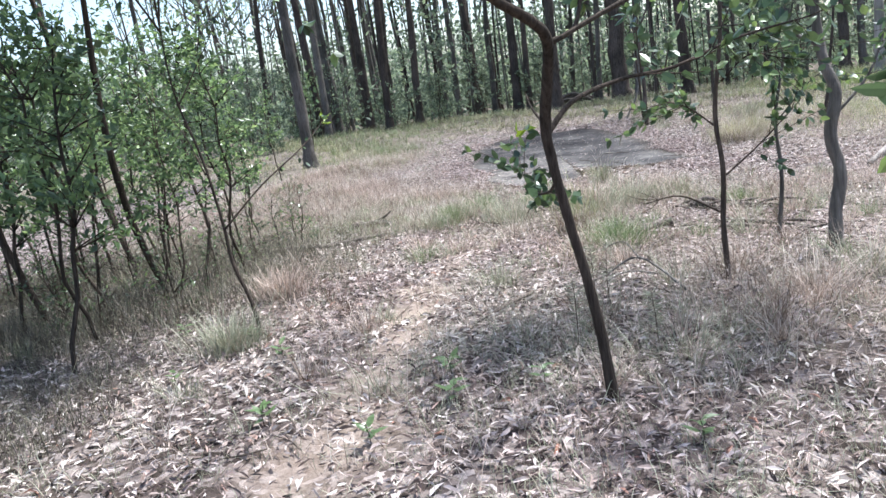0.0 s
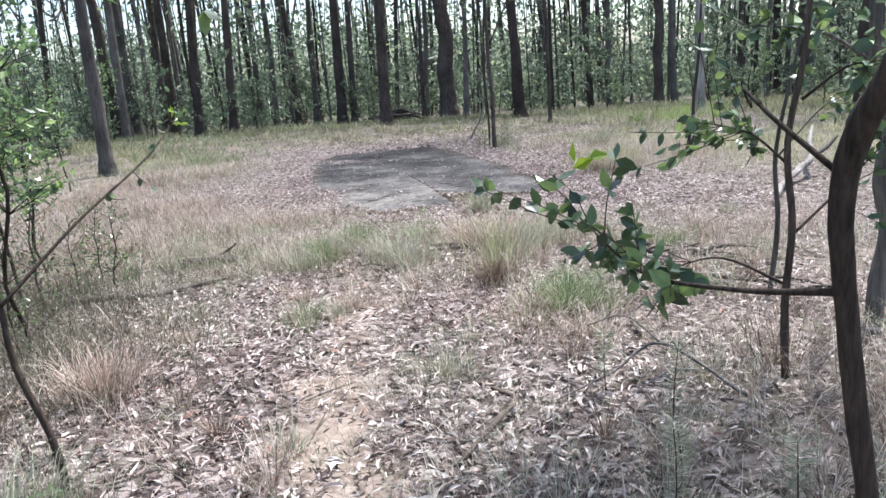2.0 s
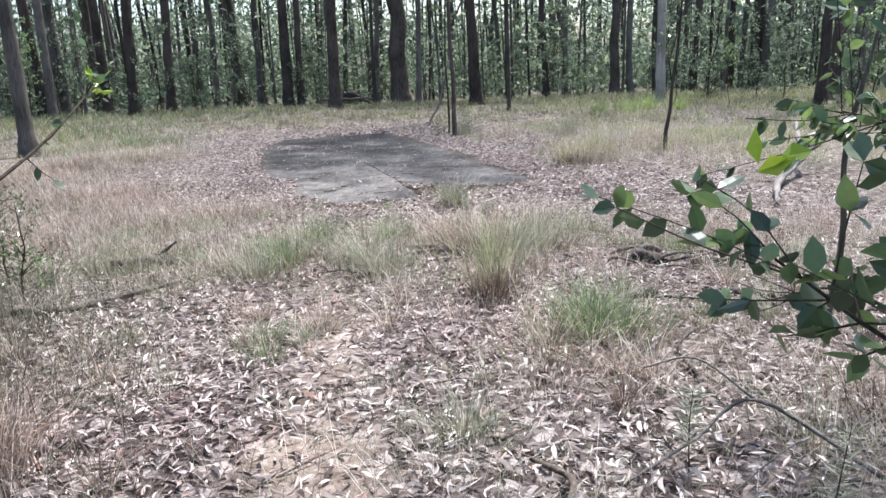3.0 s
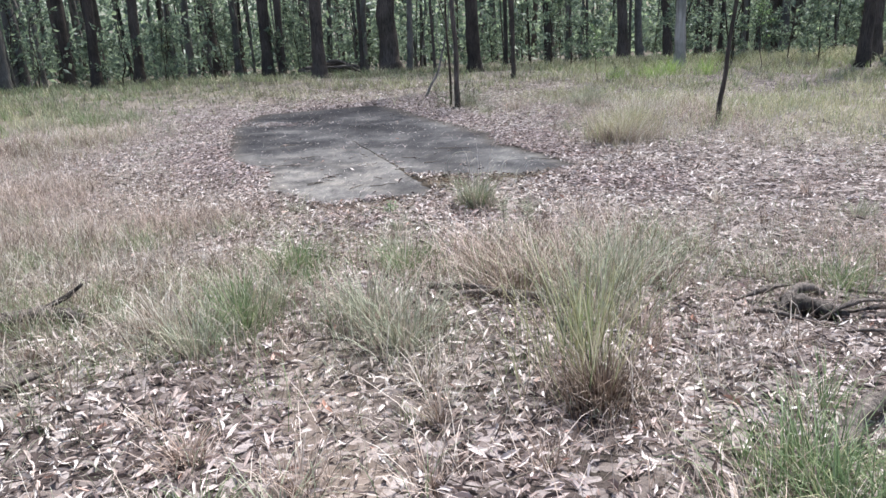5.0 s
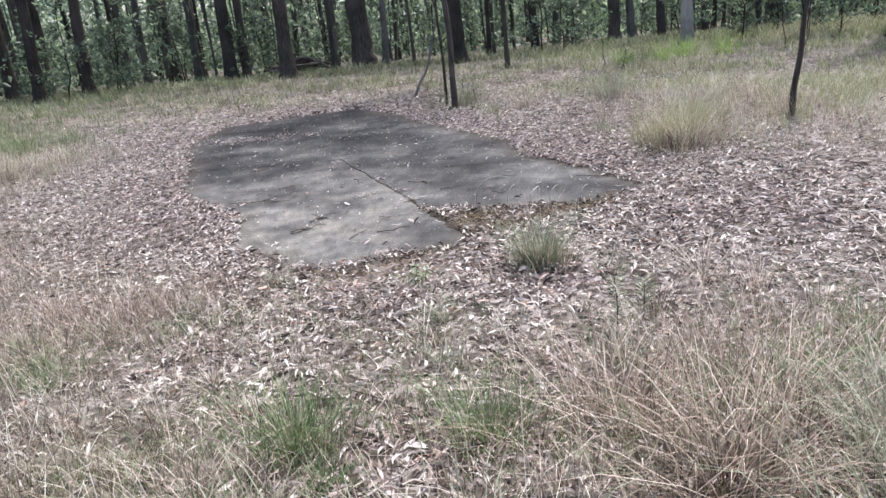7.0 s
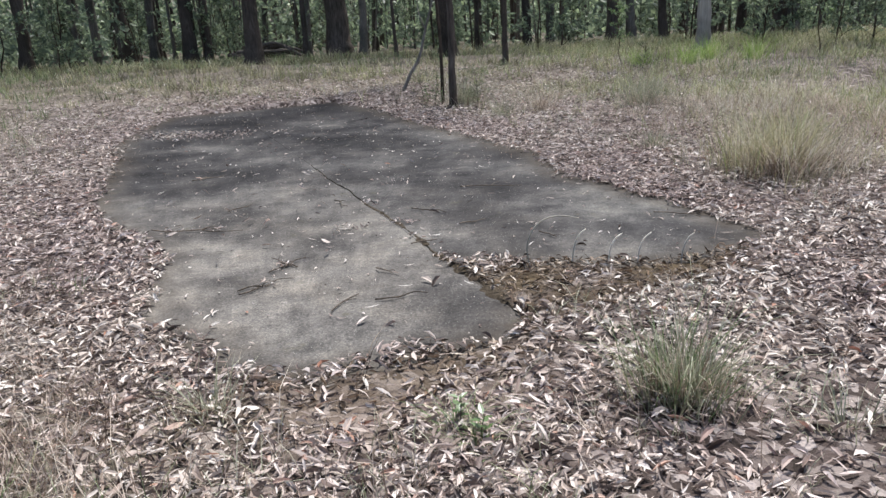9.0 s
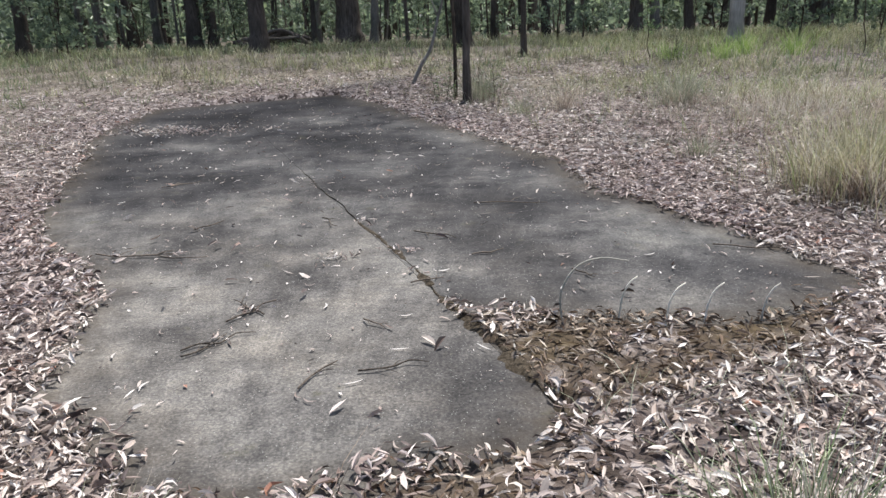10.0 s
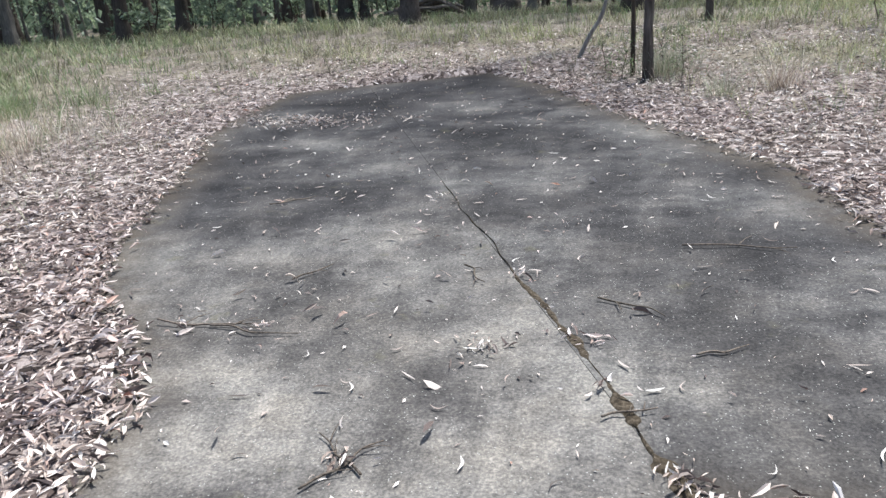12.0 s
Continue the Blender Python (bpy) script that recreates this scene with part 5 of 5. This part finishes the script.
GREEN, DRY, GREY, RUST = ("fresh green grass tussock among dry grass", "dry straw-coloured grass tussock on leaf litter",
                          "grey-green grass tussock with straw stalks", "tall grass tussock with a dead rusty base")
for s, (x, y, n, h, rr, sp, kind) in enumerate((
        (0.05, -1.78, 230, 0.34, 0.10, 0.5, 0), (0.12, -0.72, 260, 0.30, 0.11, 0.5, 0), (0.27, -0.98, 90, 0.14, 0.05, 0.5, 0), (-0.05, -1.35, 170, 0.28, 0.14, 0.5, 0), (0.1, -1.5, 110, 0.3, 0.14, 0.6, 2),
        (1.8, -2.74, 480, 0.26, 0.09, 0.5, 5), (1.78, -2.55, 60, 0.80, 0.14, 0.3, 4), (1.75, -2.3, 60, 0.62, 0.16, 0.4, 4), (0.75, -1.75, 260, 0.34, 0.16, 0.6, 2), (0.95, -2.1, 240, 0.30, 0.15, 0.6, 2),
        (1.7, -1.1, 170, 0.40, 0.30, 0.8, 1), (1.55, -1.25, 420, 0.22, 0.16, 0.9, 5), (1.35, -0.7, 150, 0.36, 0.30, 0.8, 1), (1.9, -0.8, 150, 0.34, 0.3, 0.9, 3), (1.95, -1.75, 200, 0.40, 0.2, 0.6, 2), (2.2, -1.2, 300, 0.40, 0.2, 0.6, 2),
        (0.85, -0.75, 260, 0.26, 0.16, 0.6, 0), (1.44, 1.47, 110, 0.24, 0.10, 0.7, 3), (1.38, 1.42, 170, 0.38, 0.08, 0.42, 2), (1.35, 1.46, 110, 0.36, 0.08, 0.5, 0), (3.3, 4.6, 300, 0.26, 0.16, 0.6, 5),
        (3.38, 4.75, 240, 0.52, 0.17, 0.5, 4), (3.45, 4.6, 200, 0.4, 0.18, 0.7, 1), (3.2, 4.95, 160, 0.5, 0.2, 0.45, 4), (3.7, 5.2, 320, 0.55, 0.2, 0.4, 4), (2.35, -3.4, 260, 0.30, 0.14, 0.6, 0), (2.5, -3.65, 170, 0.26, 0.16, 0.7, 0),
        (2.05, -3.95, 140, 0.22, 0.2, 0.9, 1), (2.4, -4.1, 150, 0.22, 0.22, 0.9, 1), (0.4, -3.45, 80, 0.13, 0.05, 0.7, 0), (0.2, -3.05, 180, 0.13, 0.08, 0.7, 1),
        (1.6, -4.85, 140, 0.24, 0.09, 0.6, 2), (-0.28, -5.15, 420, 0.32, 0.12, 0.55, 1), (0.2, -6.55, 360, 0.34, 0.12, 0.5, 2), (2.3, -3.7, 200, 0.3, 0.12, 0.6, 0),
        (0.6, 1.25, 40, 0.10, 0.04, 0.8, 0), (0.53, 1.42, 50, 0.10, 0.05, 0.9, 0), (3.6, -5.9, 130, 0.30, 0.2, 0.8, 5), (3.9, -5.4, 150, 0.34, 0.22, 0.8, 1),
        (3.4, -4.75, 130, 0.3, 0.2, 0.8, 5), (3.0, -5.0, 90, 0.26, 0.16, 0.9, 2), (4.3, -4.9, 130, 0.3, 0.2, 0.8, 2), (3.2, -6.5, 90, 0.24, 0.2, 0.9, 2), (2.2, -6.3, 80, 0.2, 0.16, 0.9, 2), (1.6, -7.1, 70, 0.18, 0.15, 0.9, 2), (1.0, -5.8, 60, 0.14, 0.06, 0.8, 2), (2.67, -5.84, 30, 0.3, 0.07, 0.4, 2), (2.56, -6.4, 30, 0.26, 0.06, 0.4, 2),
        (2.9, 6.3, 120, 0.22, 0.1, 0.6, 2), (3.62, 8.9, 260, 0.45, 0.18, 0.5, 2), (1.75, 8.9, 110, 0.28, 0.1, 0.5, 2), (1.35, 10.3, 260, 0.4, 0.2, 0.4, 2),
        (2.3, 9.2, 180, 0.3, 0.14, 0.5, 1), (-0.4, -1.75, 260, 0.26, 0.16, 0.6, 1), (-0.1, -2.1, 220, 0.24, 0.12, 0.6, 2), (3.45, -1.3, 200, 0.2, 0.14, 0.6, 0), (-6.1, 9.4, 170, 0.36, 0.2, 0.6, 0), (-6.7, 10.1, 170, 0.38, 0.22, 0.6, 0), (-5.7, 10.4, 130, 0.3, 0.18, 0.6, 0), (-7.2, 9.2, 150, 0.36, 0.2, 0.6, 2))):
    mat, under, label = ((m_green_grass, m_straw, GREEN), (m_straw, m_rust_grass, DRY), (m_grey_grass, m_straw, GREY), (m_straw, m_rust_grass, RUST), (m_gold, m_green_grass, "tall yellow-green grass tussock in the clearing"), (m_rust_grass, m_grey_grass, "low dead brown tussock base under taller grass"))[kind]
    tussock(x, y, n, h, rr, sp, mat, label, 200 + 3 * s, 0.0045, under, 25 if kind in (2, 3) else 0)


placed = 0
while placed < 120:
    x, y = rng.uniform(-3.0, 4.6), rng.uniform(-7.5, 1.6)
    if slab_inside(x, y) > -0.25 or path_share(x, y) > 0.4:
        continue
    mat, under, label = ((m_straw, m_rust_grass, "small dry straw-coloured grass tuft in leaf litter"), (m_grey_grass, m_straw, "small grey-green grass tuft in leaf litter"),
                         (m_rust_grass, m_straw, "small dead brown grass tuft in leaf litter"), (m_green_grass, m_straw, "small green grass tuft in leaf litter"))[int(rng.choice((0, 0, 0, 1, 1, 2, 2, 3)))]
    tussock(x, y, int(rng.integers(22, 60)), rng.uniform(0.12, 0.28), rng.uniform(0.03, 0.08), rng.uniform(0.5, 0.9), mat, label, 700 + 3 * placed, 0.0045, under)
    placed += 1


def field(name, tries, area, height, width, mat, label, seed, share, spread=0.6, joints=3):
    r = np.random.default_rng(seed)
    n = tries // 9
    cx, cy = r.uniform(area[0], area[1], n), r.uniform(area[2], area[3], n)
    keep = r.uniform(0, 1, n) < share(cx, cy)
    cx, cy = cx[keep], cy[keep]
    x, y = np.repeat(cx, 9) + r.normal(0, 0.05, len(cx) * 9), np.repeat(cy, 9) + r.normal(0, 0.05, len(cx) * 9)
    ok = (slab_inside(x, y) < -0.05)
    x, y = x[ok], y[ok]
    h = height * r.uniform(0.5, 1.2, len(x)) * (0.8 + 0.4 * waves(x, y, 1.1, 3))
    w = width * (1 + np.clip((np.hypot(x - 1, y) - 8) / 10, 0, 2.5))
    v, f = blades(np.column_stack([x, y, land(x, y) - 0.01]), h, spread, w, r, 0.7, None, joints)
    tagged(new(name, mesh_np(name, v, f, mat)), label, "grass", kind="stuff")


near_straw = lambda x, y: 0.62 * np.maximum(grass_share(x, y), (0.07 + 0.14 * waves(x, y, 1.9, 5) + 0.12 * np.exp(-((x - 2.9) / 1.3) ** 2 - ((y + 0.9) / 1.6) ** 2) + 0.3 * np.exp(-((x + 0.9) / 0.9) ** 2 - ((y + 0.6) / 1.2) ** 2)) * np.clip(0.8 - y, 0, 1)) * np.clip(-2.5 * (slab_inside(x, y) + 0.35), 0, 1) * np.clip(1.1 - (y - 5) / 8, 0.25, 1) * (1 - 0.8 * path_share(x, y)) * (1 - 0.5 * np.clip(0.2 - x, 0, 1) * np.clip(-2 - y, 0, 1)) * (0.95 + 0.45 * waves(x, y, 2.7, 9))
far_gold = lambda x, y: grass_share(x, y) * np.clip((y - 1) / 5 + np.clip((x - 4) / 3, 0, 1), 0, 1) * np.clip(0.08 + 0.76 * np.clip((x - 3) / 1.5, 0, 1) + 0.5 * waves(x, y, 0.8, 4) + 0.5 * waves(x, y, 2.3, 6), 0, 1)
sparse_grey = lambda x, y: np.clip(0.62 * np.exp(-((x - 2.4) / 1.7) ** 2 - ((y + 7.0) / 1.8) ** 2) + (0.16 + 0.3 * np.clip(-x, 0, 1) + 0.38 * waves(x, y, 1.5, 3)) * np.clip(1.4 - 0.5 * y, 0.25, 1) + 0.35 * grass_share(x, y), 0, 1) * np.clip(-2.5 * (slab_inside(x, y) + 0.3), 0, 1) * (1 - 0.7 * path_share(x, y))
field("dry_grass", 560000, (-7, 5.5, -8, 9), 0.37, 0.0029, m_straw, "wispy pinkish dry grass in patches over leaf litter", 301, near_straw, 0.9, 2)
field("brown_grass", 200000, (-6.5, 4, -3.5, 7), 0.34, 0.0032, m_rust_grass, "dead brown grass mixed through the paler dry grass", 308,
      lambda x, y: 0.75 * grass_share(x, y) * np.clip(0.6 + 0.6 * waves(x, y, 2.9, 4), 0, 1), 0.9, 2)
field("golden_grass", 270000, (-16, 16, 3, 25), 0.38, 0.005, m_gold, "golden dry grass round the clearing", 302, far_gold, 0.9, 2)
field("short_grass", 260000, (-5, 7, -10, 11), 0.17, 0.003, m_grey_grass, "sparse grey-green grass among dead leaves", 303, sparse_grey, 1.0, 2)
field("olive_grass", 150000, (-16, 14, 5, 25), 0.30, 0.005, m_olive_grass, "dull olive and brown grass along the edge of the woods", 307,
      lambda x, y: grass_share(x, y) * np.clip(0.45 + 0.6 * waves(x, y, 1.4, 2) - 0.5 * np.clip((x - 3) / 2, 0, 1) * np.clip((14 - y) / 3, 0, 1), 0, 1), 1.0, 2)
field("green_grass", 130000, (-16, 18, 2, 26), 0.36, 0.005, m_green_grass, "greener grass along the edge of the woods", 304,
      lambda x, y: grass_share(x, y) * np.clip(0.12 + 0.8 * waves(x, y, 0.6, 7) + 0.35 * np.clip((-3 - x) / 3, 0, 1) + 0.4 * waves(x, y, 2.1, 3), 0, 1), 0.8, 2)
field("mixed_green_grass", 120000, (-2.2, 4.2, -4.6, 1.0), 0.26, 0.0032, m_green_grass, "fresh green blades mixed through the dry grass", 306,
      lambda x, y: np.clip(grass_share(x, y) * (0.35 + 0.9 * waves(x, y, 2.1, 11)), 0, 0.8), 0.9, 2)
field("brushy_grass", 150000, (-6.5, 0.2, -9, -1), 0.42, 0.0034, m_brush, "grey-brown dead brushy grass under the thicket", 305, brush_share, 0.9, 2)
# bare curled stems beside the slab
for k, (x, y, h) in enumerate(((1.08, 3.02, 0.27), (1.32, 3.0, 0.2), (1.52, 2.97, 0.17), (1.68, 2.95, 0.18), (1.94, 2.98, 0.2))):
    a = rng.uniform(-0.6, 0.9)
    line = [(0, 0, -0.02), (-0.01, 0, h * 0.5), (0.06 * math.cos(a), 0.02, h * 0.9), (0.06 + h * 0.4, 0.05, h), (0.08 + h * 0.8, 0.06, h * 0.92)] if k == 0 else \
           [(0, 0, -0.02), (0.01, 0, h * 0.5), (0.04, 0.01, h * 0.85), (0.08, 0.02, h)]
    ob = new("dry_weed", mesh_np("dry_weed", *join([tube(smooth_line(line, 5), (0.0048, 0.0042, 0.0028), 5, 0.1, k)]), m_pale_stem, True))
    ob.matrix_basis = pose(x, y, land_at(x, y))
    tagged(ob, "bare curled pale dry stem beside the slab", "weed", "dry weeds")
for k, (x, y, h) in enumerate(((6.0, 13.6, 0.55), (6.6, 14.1, 0.6), (7.4, 13.8, 0.6), (5.2, 13.9, 0.4))):
    tussock(x, y, 110, h * 0.9, 0.2, 0.6, m_lime, "lush lime-green grass at the far side of the clearing", 400 + 3 * k, 0.009, m_green_grass)


# ---- seedlings ----
def wattle_seedling(x, y, height, seed):
    """A straight little stem with rows of short needles."""
    r = np.random.default_rng(seed)
    t = thing("wattle_seedling", (x, y, land_at(x, y)), "grey-green wattle seedling with short needles in leaf litter", "seedling", "wattle seedlings", r.uniform(0, 360))
    line = smooth_line([(0, 0, -0.03), (0.01, 0, height * 0.5), (0.0, 0.015, height)], 5)
    part("stem", mesh_np("stem", *join([tube(line, (0.004, 0.0015), 5, 0.1, seed)]), m_stem, True), t)
    n = 160
    z = r.uniform(0.3, 1.0, n) * height
    a = r.uniform(0, 2 * np.pi, n)
    at = np.column_stack([np.interp(z, line[:, 2], line[:, 0]), np.interp(z, line[:, 2], line[:, 1]), z])
    out = np.column_stack([np.cos(a), np.sin(a), r.uniform(0.1, 0.6, n)])
    tagged(part("needle", mesh_np("needle", *leaf_quads(at, out, r.uniform(0.04, 0.09, n), np.full(n, 0.005), r), m_grey_grass), t), kind="stuff")


def leafy_seedling(x, y, leaves, size, seed):
    r = np.random.default_rng(seed)
    t = thing("leafy_seedling", (x, y, land_at(x, y)), "low green seedling with a few broad leaves", "seedling", "leafy seedlings", r.uniform(0, 360))
    part("stem", mesh_np("stem", *join([tube(smooth_line([(0, 0, -0.02), (0.01, 0, 0.05), (0.0, 0.01, 0.12)], 3), (0.003, 0.0015), 5, 0.1, seed)]), m_stem, True), t)
    for k in range(leaves):
        a = 2.4 * k + r.uniform(-0.3, 0.3)
        v, f = ovate(np.array([[0, 0, 0.04 + 0.08 * k / leaves]]), np.array([[math.cos(a), math.sin(a), r.uniform(0.1, 0.7)]]), np.array([size * r.uniform(0.7, 1.1)]), np.array([size * 0.42]), r, np.array([[0, 0, 1.0]]), 0.15)
        part("leaf", mesh_np("leaf", v, f, m_thicket_leaf), t)


for k, (x, y, h) in enumerate(((2.67, -5.84, 0.50), (2.56, -6.4, 0.42), (2.62, -6.2, 0.30), (2.45, -5.2, 0.34), (1.55, 0.1, 0.35), (1.75, 0.35, 0.25), (3.0, -6.3, 0.3))):
    wattle_seedling(x, y, h, 500 + k)
for k, (x, y, n, size) in enumerate(((1.96, -6.92, 8, 0.11), (2.1, -7.24, 7, 0.10), (0.25, -6.38, 9, 0.08), (0.75, -6.75, 7, 0.09), (2.5, -7.0, 6, 0.08), (1.2, -7.6, 7, 0.09),
                                     (1.85, -7.7, 7, 0.09), (0.3, -7.2, 7, 0.07), (-0.4, -6.3, 8, 0.08), (3.3, -7.6, 6, 0.08), (0.62, 1.25, 8, 0.05), (0.55, 1.4, 8, 0.05))):
    leafy_seedling(x, y, n, size, 520 + k)

# low brush under the thicket
BRUSH = []
for seed, h in ((61, 0.9), (62, 1.2), (63, 0.7)):
    BRUSH.append(sapling_meshes(h, seed, 300, 0.045, h * 0.55, 0.008, 40, 0.03, 0.4, m_leaf))
for k in range(34):
    x, y = rng.uniform(-4.6, -0.7), rng.uniform(-7.6, -2.2)
    if x > -1.3 and y > -5:
        continue
    sapling(x, y, BRUSH, "low twiggy grey-green shrub in the thicket", "thicket shrubs", rng.uniform(0.7, 1.2), name="shrub")
for x, y in ((1.35, 10.3), (0.9, 10.2), (1.5, 9.9), (4.9, 13.0), (0.75, 10.7)):
    sapling(x, y, BRUSH, "low twiggy shrub at the foot of the trees", "edge shrubs", rng.uniform(0.5, 0.8), name="shrub")
